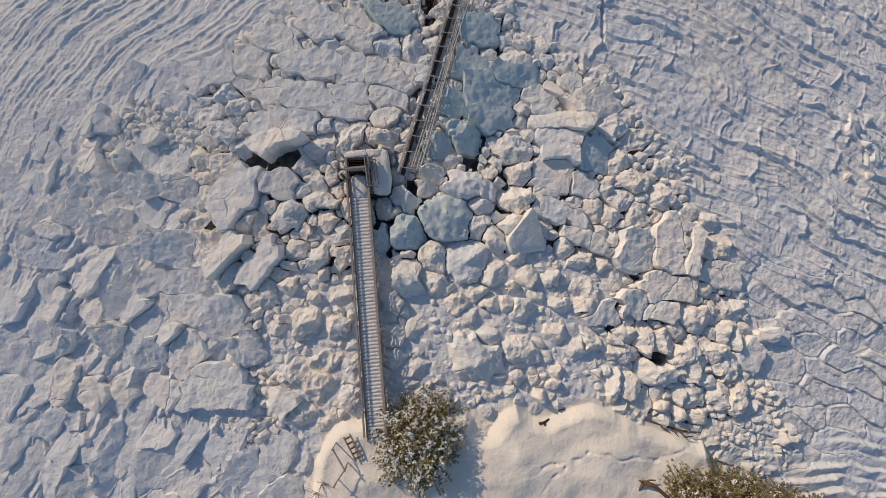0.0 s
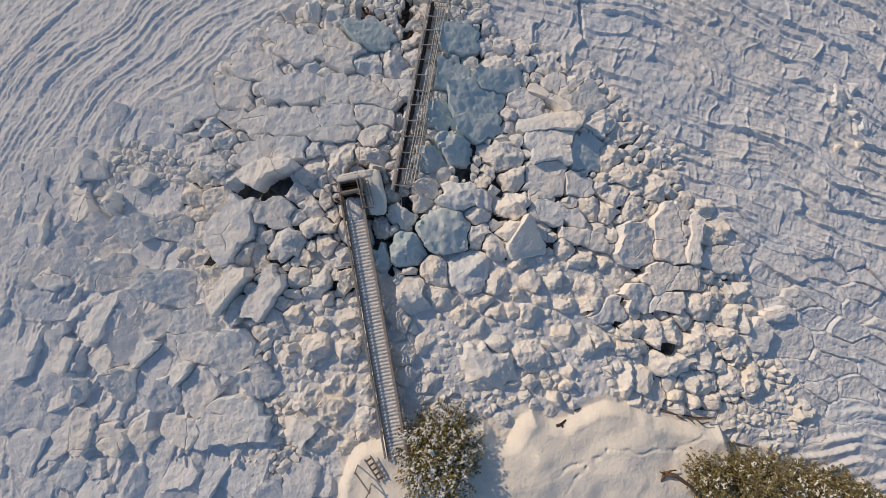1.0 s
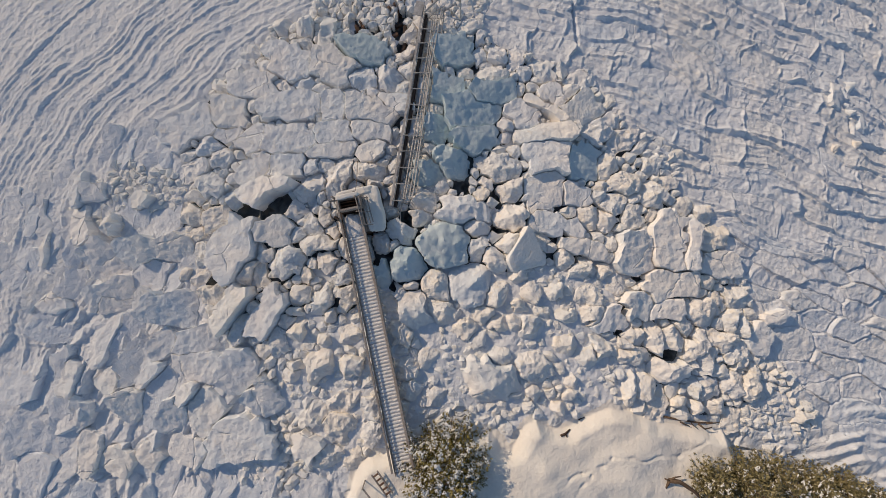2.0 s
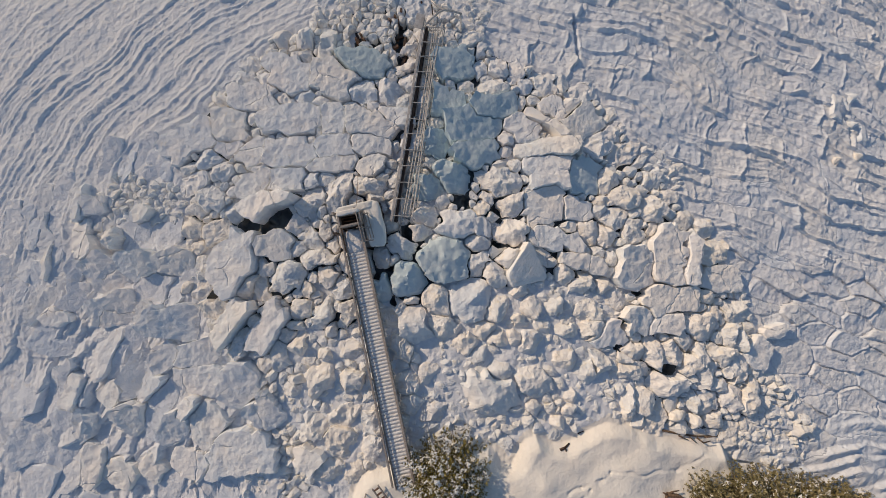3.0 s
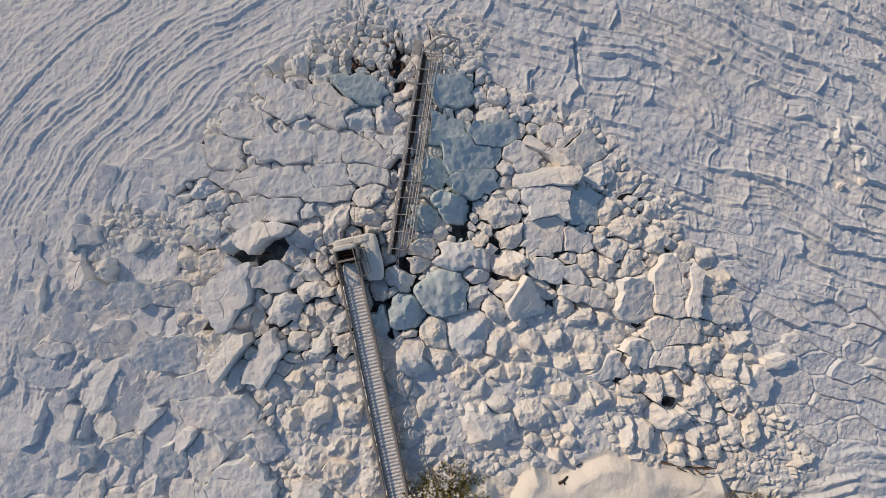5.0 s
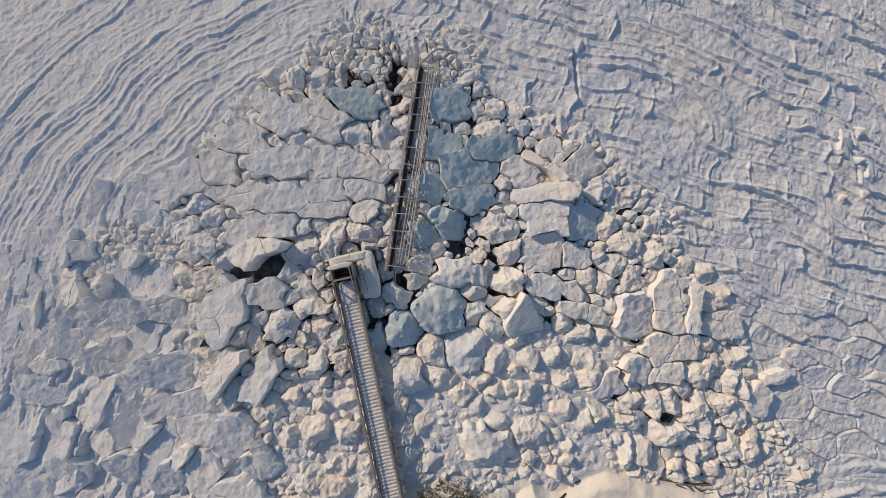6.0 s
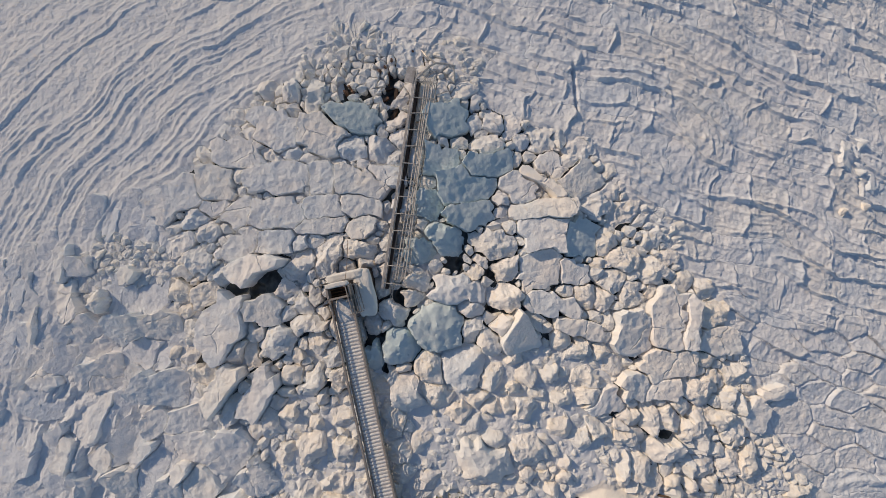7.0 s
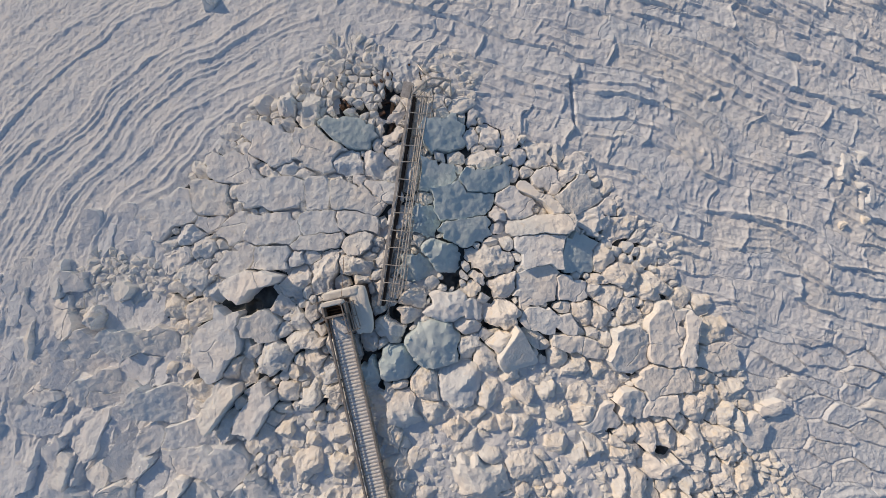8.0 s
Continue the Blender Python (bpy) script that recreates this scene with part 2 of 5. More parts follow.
def ground_height(x, y):
    """Height over the world of the one sheet of snow and ice, with its plates and ridges."""
    base = lie(x, y)
    jam = inside(x, y, JAM)
    shore = inside(x + 0.25 * soft_noise(x * 1.3, y * 1.3, 70), y + 0.3 * soft_noise(x * 1.1, y * 1.1, 71), SHORE)
    ang = np.degrees(np.arctan2(y - 3, x + 1))
    turn = np.hypot((x + 1) * 0.86, y - 3)
    left = ease(np.abs(ang), 88, 112)  # the side of long drifts
    # long drifts and pressure lines round the jam, on the left and ahead: each breaks off sharply towards the middle
    bx, by = x + 1.5 * layered(x * 0.16, y * 0.16, 3, 2) + 0.16 * layered(x * 0.8, y * 0.8, 5, 2), y + 1.5 * layered(x * 0.16, y * 0.16, 9, 2) + 0.16 * layered(x * 0.8, y * 0.8, 6, 2)
    rr = np.hypot((bx + 1) * 0.86, by - 3)
    along = np.radians(ang) * 9
    drift = 0.0
    for n, (step, tall, lip) in enumerate(((2.9, 0.06, 0.045), (1.9, 0.05, 0.05), (1.15, 0.04, 0.045), (0.62, 0.022, 0.03), (0.36, 0.01, 0.018))):
        s = rr / step + 1.9 * layered(along * 0.13, rr * 0.07, 20 + n, 2)
        f = s - np.floor(s)
        gate = ease(layered(along * 0.33 + 3 * n, np.floor(s) * 1.7, 30 + n, 3), -0.04, 0.16)
        drift = drift + gate * (tall * (np.where(f < 0.16, f / 0.16, (1 - (f - 0.16) / 0.84) ** 1.4)) + lip * np.exp(-(((f - 0.16) / (0.08 / step)) ** 2)))
    drift = drift * (1 - 0.85 * ease(turn, 24, 33))
    # ranks of plates driven over one another, right of the jam: a thin upturned lip and a drop on the near side
    c, s = math.cos(radians(-26)), math.sin(radians(-26))
    qx, qy = x + 1.3 * layered(x * 0.13, y * 0.13, 43, 2) + 0.15 * layered(x * 1.2, y * 1.2, 47, 2), y + 1.3 * layered(x * 0.13, y * 0.13, 48, 2) + 0.15 * layered(x * 1.2, y * 1.2, 51, 2)
    u, v = qx * c + qy * s, -qx * s + qy * c
    plates, rank, seat = 0.0, None, None
    for n, (step, tall, lip, run) in enumerate(((1.9, 0.10, 0.11, 3.0), (1.05, 0.055, 0.085, 1.8), (0.55, 0.025, 0.045, 1.2))):
        strip = v / step + 0.45 * layered(u * 0.14, v * 0.2, 44 + n, 2) + 0.12 * layered(u * 0.9, v * 0.3, 144 + n, 2)
        row = np.floor(strip)
        f = strip - row
        strong = ease(layered(u * 0.28 / step**0.5, row * 2.1, 46 + n, 2), -0.20 + 0.13 * n, 0.16 + 0.10 * n)
        plates = plates + strong * (tall * (1 - f) * ease(f, 0.0, 0.13) + lip * np.exp(-(((f - 0.12) / (0.065 / step)) ** 2)))
        cross = u / run + 7.3 * hashed(row, row * 0 + 3, 41 + n) + 0.22 * layered(v * 0.9, u * 0.5, 42, 2)
        col = np.floor(cross)
        g = cross - col
        lift = ease(hashed(row, col, 143 + n), 0.45, 1.0)
        plates = plates + lift * (0.9 * tall * g**3 + 0.8 * lip * np.exp(-(((g - 0.96) / (0.075 / run)) ** 2))) * ease(1 - f, 0.0, 0.2) * ease(f, 0.0, 0.18) * (1 - ease(g, 0.97, 1.0))
        if rank is None:
            rank, seat = row, col
    plates = plates + 0.16 * layered(x * 0.45, y * 0.45, 53, 2) + 0.08 * np.abs(layered(x * 1.3, y * 1.3, 54, 2))
    # flat cracked plates, right and low
    px, py = (qx * 0.95 + qy * 0.2) / 2.4, (0.30 * qx + 0.95 * qy) / 1.25
    d2, e2, dx, dy, q1, q2, q3 = cells(px, py, 50)
    lips = ease(layered(x * 0.8, y * 0.8, 58, 2), -0.05, 0.25)
    flats = (0.16 * (q1 - 0.5) + 0.34 * dx * (q2 - 0.5) + 0.34 * dy * (q3 - 0.5)) * (0.2 + 0.8 * ease(e2, 0.0, 0.08)) - 0.08 * (1 - ease(e2, 0.01, 0.085)) + 0.04 * ease(q3, 0.2, 0.8) * np.exp(-(((e2 - 0.12) / 0.045) ** 2))
    d5, e5, dx5, dy5, s1, s2, s3 = cells(px * 2.3, py * 2.0, 55)
    flats = flats + 0.6 * lips * (0.07 * (s1 - 0.5) + 0.16 * dx5 * (s2 - 0.5) - 0.06 * (1 - ease(e5, 0.01, 0.07)))
    # steps along the bay, low right
    t = (y + 0.14 * x) / 0.72 + 0.9 * layered(x * 0.25, y * 0.5, 57, 3)
    f = t - np.floor(t)
    steps = 0.20 * np.where(f < 0.72, f / 0.72, (1 - f) / 0.28) * (0.4 + ease(layered(x * 0.5, np.floor(t) * 1.7, 59, 2), -0.2, 0.2)) + 0.04 * np.abs(layered(x * 1.5, y * 2.2, 56, 2))
    bay = ease(-y + 0.1 * x, 11.0, 13.5) * ease(x, 15, 19)
    flats = flats * (1 - bay) + steps * bay
    right_low = ease(-(y - 3 + 0.25 * (x - 16)) + 2.5 * layered(x * 0.3, y * 0.3, 52, 2), -1.5, 2.0)
    right = plates * (1 - right_low) + flats * right_low
    # jumbled tilted plates under drifted snow, left and low
    c, s = math.cos(radians(62)), math.sin(radians(62))
    u, v = bx * c + by * s, -bx * s + by * c
    d3, e3, dx, dy, p1, p2, p3 = cells(u / 2.6, v / 1.7, 60)
    jumble = (0.20 * (p1 - 0.5) + 0.25 * dx * (p2 - 0.5) - 0.75 * dy * p3 * ease(layered(x * 0.35, y * 0.35, 63, 2), -0.2, 0.2)) * (0.25 + 0.75 * ease(e3, 0.0, 0.10)) + 0.06 * np.exp(-(((e3 - 0.06) / 0.04) ** 2)) * (p2 > 0.4)
    d4, e4, dx, dy, p4, p5, p6 = cells(u / 1.1, v / 0.7, 65)
    busy = ease(layered(x * 0.4, y * 0.4, 66, 2), -0.12, 0.2)
    jumble = jumble + busy * ((0.16 * (p4 - 0.5) + 0.25 * dx * (p5 - 0.5) - 0.4 * dy * p6) * ease(e4, 0.0, 0.14) - 0.05 * (1 - ease(e4, 0.01, 0.08)))
    left_low = ease(-(y - 6 + 0.2 * (x + 14)), 0, 5) * (1 - 0.75 * ease(-x, 22, 27))
    west = drift * (1 - left_low) + jumble * left_low
    field = west * left + right * (1 - left)
    rough = 0.10 * layered(x * 0.6, y * 0.6, 80, 2) + 0.06 * layered(x * 2.7, y * 2.7, 85, 3) - 0.05 * np.abs(layered(x * 1.9, y * 1.9, 88, 2))
    fade = 1 - ease(np.hypot(x, y), 55, 75)
    z = base + (field * (1 - ease(jam, -0.8, 0.6)) + rough) * fade
    heap = rubble_zone(x, y)
    packed = 0.14 * layered(x * 0.9, y * 0.9, 101, 3) + 0.05 * np.abs(layered(x * 2.6, y * 2.6, 104, 2))
    z = z - (0.20 - (0.26 + packed) * heap) * ease(jam, -0.35, 0.35)
    for px, py, pr in POOLS:
        z = z - 0.30 * ease(pr + 0.15 - np.hypot(x - px, y - py), 0.0, 0.3)
    for line in CRACKS:
        for (ax, ay), (bx, by) in zip(line, line[1:]):
            t = np.clip(((x - ax) * (bx - ax) + (y - ay) * (by - ay)) / ((bx - ax) ** 2 + (by - ay) ** 2), 0, 1)
            z = z - 0.35 * (1 - ease(np.hypot(x - ax - t * (bx - ax), y - ay - t * (by - ay)) + 0.06 * soft_noise(x * 3, y * 3, 98), 0.03, 0.15))
    # the snowed-up shore
    bank = 0.95 * ease(shore, -0.15, 1.1) + 0.22 * ease(shore, 0.8, 3.5) + 0.30 * layered(x * 0.33, y * 0.42, 90, 3) * ease(shore, 0.2, 1.5)
    z = np.where(shore > -0.15, np.maximum(z, base - 0.45 + bank * 1.15), z)
    for line in TRAILS:
        for (ax, ay), (bx, by) in zip(line, line[1:]):
            t = np.clip(((x - ax) * (bx - ax) + (y - ay) * (by - ay)) / ((bx - ax) ** 2 + (by - ay) ** 2), 0, 1)
            off = np.hypot(x - ax - t * (bx - ax) + 0.25 * soft_noise(x * 1.1, y * 1.1, 95), y - ay - t * (by - ay) + 0.25 * soft_noise(x * 1.3, y * 1.3, 96))
            z = z - 0.045 * (1 - ease(off, 0.02, 0.13)) * (0.5 + ease(soft_noise(x * 2.5, y * 2.5, 97), -0.1, 0.1))
    # which plate of the field each place belongs to, 0 where the snow runs on
    whole = (1 - left > 0.9) & (jam < -0.9) & (shore < -0.6)
    tag = np.where(right_low > 0.5, np.round(1 + 1e6 * q1), np.round(2e6 + 1e6 * hashed(rank, seat, 77)))
    return z, jam, shore, np.where(whole, tag, 0)


def spread(lo, hi, step, far):
    """Even steps from lo to hi, then ever wider ones out to far."""
    mid = np.arange(lo, hi, step)
    out, d, p = [], step, 0.0
    while p < far:
        d *= 1.16
        p += d
        out.append(p)
    out = np.array(out)
    return np.concatenate([(lo - out)[::-1], mid, mid[-1] + out])


def mesh_of(name, verts, faces, materials, smooth=True):
    me = bpy.data.meshes.new(name)
    me.from_pydata(verts, [], faces)
    for m in materials:
        me.materials.append(m)
    if smooth:
        me.shade_smooth()
        me.set_sharp_from_angle(angle=radians(32))
    return me


def grid_mesh(name, places, quads):
    """A mesh from a table of places and rows of four corners."""
    me = bpy.data.meshes.new(name)
    me.vertices.add(len(places))
    me.vertices.foreach_set("co", places.astype(np.float32).ravel())
    me.loops.add(quads.size)
    me.loops.foreach_set("vertex_index", quads.ravel().astype(np.int32))
    me.polygons.add(len(quads))
    me.polygons.foreach_set("loop_start", np.arange(0, quads.size, 4, dtype=np.int32))
    return me


def build_ground():
    xs, ys = spread(-31, 36, 0.06, 3500), spread(-14, 27, 0.06, 3500)
    gx, gy = np.meshgrid(xs, ys)
    z, jam, shore, tag = ground_height(gx, gy)
    n, m = len(xs), len(ys)
    places = np.stack([gx, gy, z], -1).reshape(-1, 3)
    a = (np.arange(m - 1)[:, None] * n + np.arange(n - 1)).ravel()
    quads = np.stack([a, a + 1, a + n + 1, a + n], -1)
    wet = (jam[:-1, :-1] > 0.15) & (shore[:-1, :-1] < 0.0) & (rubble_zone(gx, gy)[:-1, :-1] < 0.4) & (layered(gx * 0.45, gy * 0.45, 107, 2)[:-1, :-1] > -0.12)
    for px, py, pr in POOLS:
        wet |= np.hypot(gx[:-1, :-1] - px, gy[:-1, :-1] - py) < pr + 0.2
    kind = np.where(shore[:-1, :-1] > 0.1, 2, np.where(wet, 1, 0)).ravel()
    # the nearest plates of the field are pieces of their own, with sides that go down into the ice
    near = (np.abs(gx) < 31) & (gy > -13) & (gy < 22)
    own = np.where(near, tag, 0)[:-1, :-1].ravel()
    ids, first, count = np.unique(own, return_inverse=True, return_counts=True)
    far = np.bincount(first, np.hypot(gx[:-1, :-1], gy[:-1, :-1] - 3).ravel()) / count
    picked = [k for k in np.argsort(far) if ids[k] > 0 and count[k] > 120][:290]
    order = np.argsort(first, kind="stable")
    starts = np.r_[0, np.cumsum(count)]
    keep = np.ones(len(quads), bool)
    pieces = []
    for k in picked:
        rows = order[starts[k]:starts[k + 1]]
        keep[rows] = False
        pieces.append(quads[rows])
    me = grid_mesh("ground", places, quads[keep])
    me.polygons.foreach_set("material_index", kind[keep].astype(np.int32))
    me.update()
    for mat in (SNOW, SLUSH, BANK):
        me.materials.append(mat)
    me.shade_smooth()
    ground = tagged(new("ground", me), "snow-covered broken sea ice falling away round a frozen-in pier", "ground", kind="structure")
    for q in pieces:
        used, local = np.unique(q, return_inverse=True)
        local = local.reshape(-1, 4)
        size = len(used)
        sides = np.concatenate([local[:, (i, (i + 1) % 4)] for i in range(4)])
        codes, back = sides[:, 0] * size + sides[:, 1], sides[:, 1] * size + sides[:, 0]
        rim = sides[~np.isin(codes, back)]
        top, mid = places[used], places[used].mean(0)
        skirt = np.stack([rim[:, 1], rim[:, 0], rim[:, 0] + size, rim[:, 1] + size], -1)
        me = grid_mesh("ice_plate", np.concatenate([top, top - (0, 0, 0.25)]) - mid, np.concatenate([local, skirt]))
        me.update()
        me.materials.append(SNOW)
        me.shade_smooth()
        ob = new("ice_plate", me)
        ob.parent = ground
        ob.location = mid
    return ground


GROUND = build_ground()


# ---- ice blocks ----
SLAB, LUMP, BOULDER, TINTED = "slab", "lump", "boulder", "clear"
ICE_LIST = []


def ice(kind, x, y, long, wide, turn, tall, lean):
    """Notes one block of ice: its middle, size, turn, height, and degrees by which its top leans away from the sun."""
    ICE_LIST.append((kind, x, y, long / 2, wide / 2, radians(turn), tall, lean))


ice(SLAB, -11.7, 12.8, 2.0, 2.3, 77, 0.3, 3)
ice(SLAB, -14.2, 12.2, 3.4, 2.0, 22, 0.3, 3)
ice(SLAB, -10.0, 14.3, 2.9, 1.7, -8, 0.3, 3)
ice(SLAB, -7.8, 15.5, 2.8, 2.1, -25, 0.35, 3)
ice(SLAB, -4.9, 14.7, 3.0, 2.1, -34, 0.4, 3)
ice(TINTED, -3.1, 15.2, 3.1, 1.5, -9, 0.5, 10)
ice(LUMP, -6.7, 17.7, 1.7, 1.1, 95, 0.5, -12)
ice(LUMP, -5.2, 17.0, 2.1, 1.0, 71, 0.5, -14)
ice(SLAB, -10.4, 10.9, 1.7, 1.1, 21, 0.25, 3)
ice(SLAB, -11.8, 11.5, 1.8, 1.0, 0, 0.2, 3)
ice(LUMP, -6.8, 13.8, 1.5, 0.8, -19, 0.2, -6)
ice(LUMP, -8.2, 13.9, 1.5, 0.8, -29, 0.2, 0)
ice(LUMP, -6.1, 13.4, 1.3, 0.8, -29, 0.2, 0)
ice(LUMP, -9.1, 15.4, 1.2, 0.9, 11, 0.3, 0)
ice(SLAB, -7.7, 12.5, 3.6, 1.5, 3, 0.35, 3)
ice(SLAB, -5.3, 12.1, 1.5, 1.7, -9, 0.3, 3)
ice(SLAB, -3.2, 11.7, 3.2, 1.6, -13, 0.35, 3)
ice(SLAB, -1.6, 11.8, 1.0, 2.0, 79, 0.3, -5)
ice(LUMP, -3.4, 13.7, 1.8, 1.3, -14, 0.35, 0)
ice(LUMP, -1.7, 13.4, 1.3, 1.3, 84, 0.45, 0)
ice(SLAB, -8.0, 10.5, 3.2, 1.6, 1, 0.3, 3)
ice(SLAB, -5.3, 10.6, 2.2, 1.3, -8, 0.3, 3)
ice(SLAB, -3.2, 10.3, 2.5, 1.2, -18, 0.3, 3)
ice(SLAB, -5.6, 9.5, 2.7, 0.9, -6, 0.3, 3)
ice(SLAB, -3.3, 9.1, 1.9, 1.0, 15, 0.3, -6)
ice(SLAB, -10.2, 9.0, 2.1, 1.6, 32, 0.35, 3)
ice(SLAB, -8.3, 8.8, 2.1, 1.8, 2, 0.35, 3)
ice(SLAB, -9.5, 7.6, 3.1, 1.2, 12, 0.7, -14)
ice(LUMP, -6.9, 8.5, 1.2, 0.9, 38, 0.4, -8)
ice(LUMP, -5.3, 7.8, 2.0, 1.4, 74, 0.5, -10)
ice(LUMP, -7.0, 7.3, 1.8, 1.2, 54, 0.4, 0)
ice(LUMP, -3.6, 7.9, 2.0, 1.1, -23, 0.5, -8)
ice(BOULDER, -3.4, 7.1, 0.9, 0.7, -8, 0.7, -8)
ice(SLAB, -9.4, 5.2, 2.1, 1.7, -17, 0.35, 9)
ice(SLAB, -11.6, 4.7, 3.9, 2.5, 72, 0.5, -5)
ice(BOULDER, -8.8, 3.3, 1.6, 1.8, 53, 0.55, -6)
ice(SLAB, -12.2, 1.3, 2.8, 1.2, 49, 0.6, -16)
ice(SLAB, -10.1, 0.8, 2.8, 1.4, 55, 0.5, -8)
ice(LUMP, -11.1, 3.1, 1.8, 0.7, 55, 0.4, -8)
ice(LUMP, -11.8, 0.1, 1.6, 0.9, 52, 0.3, -12)
ice(LUMP, -6.8, 4.1, 2.1, 1.3, -7, 0.5, -6)
ice(LUMP, -7.0, 5.3, 1.3, 1.1, 74, 0.3, 0)
ice(LUMP, -6.3, 5.7, 1.1, 0.9, 54, 0.3, 6)
ice(LUMP, -8.1, 6.2, 1.3, 1.1, 12, 0.25, 8)
ice(BOULDER, -8.6, -0.6, 1.6, 0.8, 58, 0.5, -12)
ice(BOULDER, -7.1, 1.0, 1.8, 0.9, 72, 0.5, -8)
ice(BOULDER, -6.6, 0.2, 0.8, 0.7, -6, 0.4, -8)
ice(LUMP, -5.5, 1.0, 1.8, 1.2, 53, 0.5, -8)
ice(BOULDER, -5.5, 2.4, 1.2, 1.1, 63, 0.35, -6)
ice(BOULDER, -8.3, 1.5, 1.1, 1.1, -7, 0.4, -6)
ice(BOULDER, -8.6, 0.6, 1.1, 0.6, -6, 0.35, -6)
ice(BOULDER, -7.5, -2.4, 1.8, 1.8, -6, 0.7, -4)
ice(BOULDER, -5.9, -2.8, 1.4, 1.7, 73, 0.6, -4)
ice(BOULDER, -8.6, -2.5, 0.8, 1.3, 73, 0.5, 8)
ice(BOULDER, -7.0, -1.1, 0.9, 0.7, -26, 0.4, -8)
ice(BOULDER, -5.7, -1.1, 1.6, 0.9, -6, 0.35, -8)
ice(SLAB, -12.4, -6.1, 3.8, 2.3, 7, 0.5, -3)
ice(SLAB, -14.2, -4.3, 2.2, 2.2, 42, 0.27, -4)
ice(SLAB, -10.6, -3.8, 2, 1.8, -44, 0.4, 11)
ice(SLAB, -12.2, -2.1, 1.9, 2, -53, 0.4, 11)
ice(SLAB, -14.5, -1.6, 1.9, 2.9, 62, 0.24, 0)
ice(SLAB, -14.6, -0.4, 2.7, 1.5, 13, 0.21, 7)
ice(SLAB, -16, 4.9, 3.2, 1.9, -11, 0.30, 15)
ice(SLAB, -19.7, 5, 2, 2.6, 40, 0.26, 15)
ice(SLAB, -18.1, 5.2, 1.6, 2, 52, 0.22, 15)
ice(SLAB, -15.8, 1.7, 2.9, 2.1, -15, 0.30, 15)
ice(SLAB, -19.3, 2.7, 2.7, 2.1, 11, 0.24, 15)
ice(LUMP, -19.0, 7.0, 1.3, 1.6, 70, 0.7, -6)
ice(SLAB, -20.3, 9.2, 1.2, 1.5, 84, 0.35, 10)
ice(SLAB, -21.2, 9.2, 2.6, 0.6, 82, 0.45, -10)
ice(SLAB, -20.9, 7.2, 2.8, 1.0, 108, 0.4, -12)
ice(SLAB, -22.1, 6.4, 2.6, 0.7, 80, 0.3, -14)
ice(SLAB, -23.4, 6.0, 2.4, 0.6, 74, 0.25, -14)
ice(SLAB, -17.3, 8.0, 1.4, 1.0, 66, 0.45, -8)
ice(SLAB, 27.3, 9.9, 1.5, 0.8, 64, 0.22, 8)
ice(BOULDER, 28.3, 8.7, 1.2, 0.5, 82, 0.45, -4)
ice(LUMP, 28.9, 10.8, 1.0, 0.4, 70, 0.35, -4)
ice(LUMP, 28.1, 6.7, 1.0, 0.4, 84, 0.3, -4)
ice(SLAB, 29.0, 7.9, 1.1, 0.6, 60, 0.2, 12)
ice(LUMP, 26.4, 6.6, 0.6, 0.3, 70, 0.25, -4)
ice(SLAB, -15.3, -3.3, 1.7, 0.8, 57, 0.42, -18)
ice(SLAB, -18.5, -3.4, 1.8, 2.0, 31, 0.3, 14)
ice(SLAB, -16.6, -0.5, 2.1, 1.4, 31, 0.24, 8)
ice(SLAB, -16.1, -4.3, 1.8, 1.6, 23, 0.3, 12)
ice(SLAB, -15.4, -6.3, 1.5, 2.1, 62, 0.24, -5)
ice(SLAB, -17.6, -2.0, 2.1, 1.2, 46, 0.3, -12)
ice(SLAB, -19.5, -1.9, 1.7, 1.5, 50, 0.3, -8)
ice(SLAB, -22.1, -1.7, 2.1, 1.2, 66, 0.3, -10)
ice(SLAB, -21.6, -5.8, 2.4, 1.6, 71, 0.24, -6)
ice(SLAB, -23.6, 0.4, 0.9, 2.6, 79, 0.3, -8)
ice(SLAB, -23.0, 2.7, 2.1, 1.2, -30, 0.3, 0)
ice(SLAB, -21.8, -3.7, 1.8, 1.3, 50, 0.3, 10)
ice(SLAB, -19.7, -6.5, 1.4, 2.2, 61, 0.24, -6)
ice(SLAB, -17.6, -6.5, 1.4, 1.7, 51, 0.24, 0)
ice(LUMP, -8.9, -2.8, 0.8, 1.9, 73, 0.35, 8)
ice(LUMP, -6.3, -4.6, 1.9, 1.2, -6, 0.35, 5)
ice(LUMP, -7.9, -5.0, 1.6, 1.1, 33, 0.4, 0)
ice(LUMP, -6.7, -6.0, 1.8, 1.4, -25, 0.4, 0)
ice(SLAB, -8.7, -6.7, 1.2, 1.6, 63, 0.5, -8)
ice(LUMP, -7.5, -7.3, 1.6, 1.1, 14, 0.4, -5)
# next eight: lean and tint stand in for the shadow right of the footbridge
ice(SLAB, 2.3, 14.6, 2.2, 1.9, 4, 0.4, 15)
ice(TINTED, 1.6, 12.3, 2.1, 1.7, -18, 0.35, 17)
ice(TINTED, 2.6, 10.5, 3.2, 2.2, -30, 0.4, 17)
ice(TINTED, 4, 11.6, 2.6, 1.5, 8, 0.35, 17)
ice(TINTED, 2.8, 9, 2.8, 1.4, 7, 0.35, 15)
ice(LUMP, 0.4, 10, 1.7, 1.6, 73, 0.35, 15)
ice(BOULDER, 1.3, 7.8, 2, 1.7, -7, 0.5, 14)
ice(LUMP, -0.2, 7.3, 1.6, 1.4, -7, 0.3, 14)
ice(LUMP, 3.8, 7.3, 2.1, 1.3, -19, 0.4, -4)
ice(SLAB, 5.6, 10.1, 1.4, 2.0, 43, 0.3, 0)
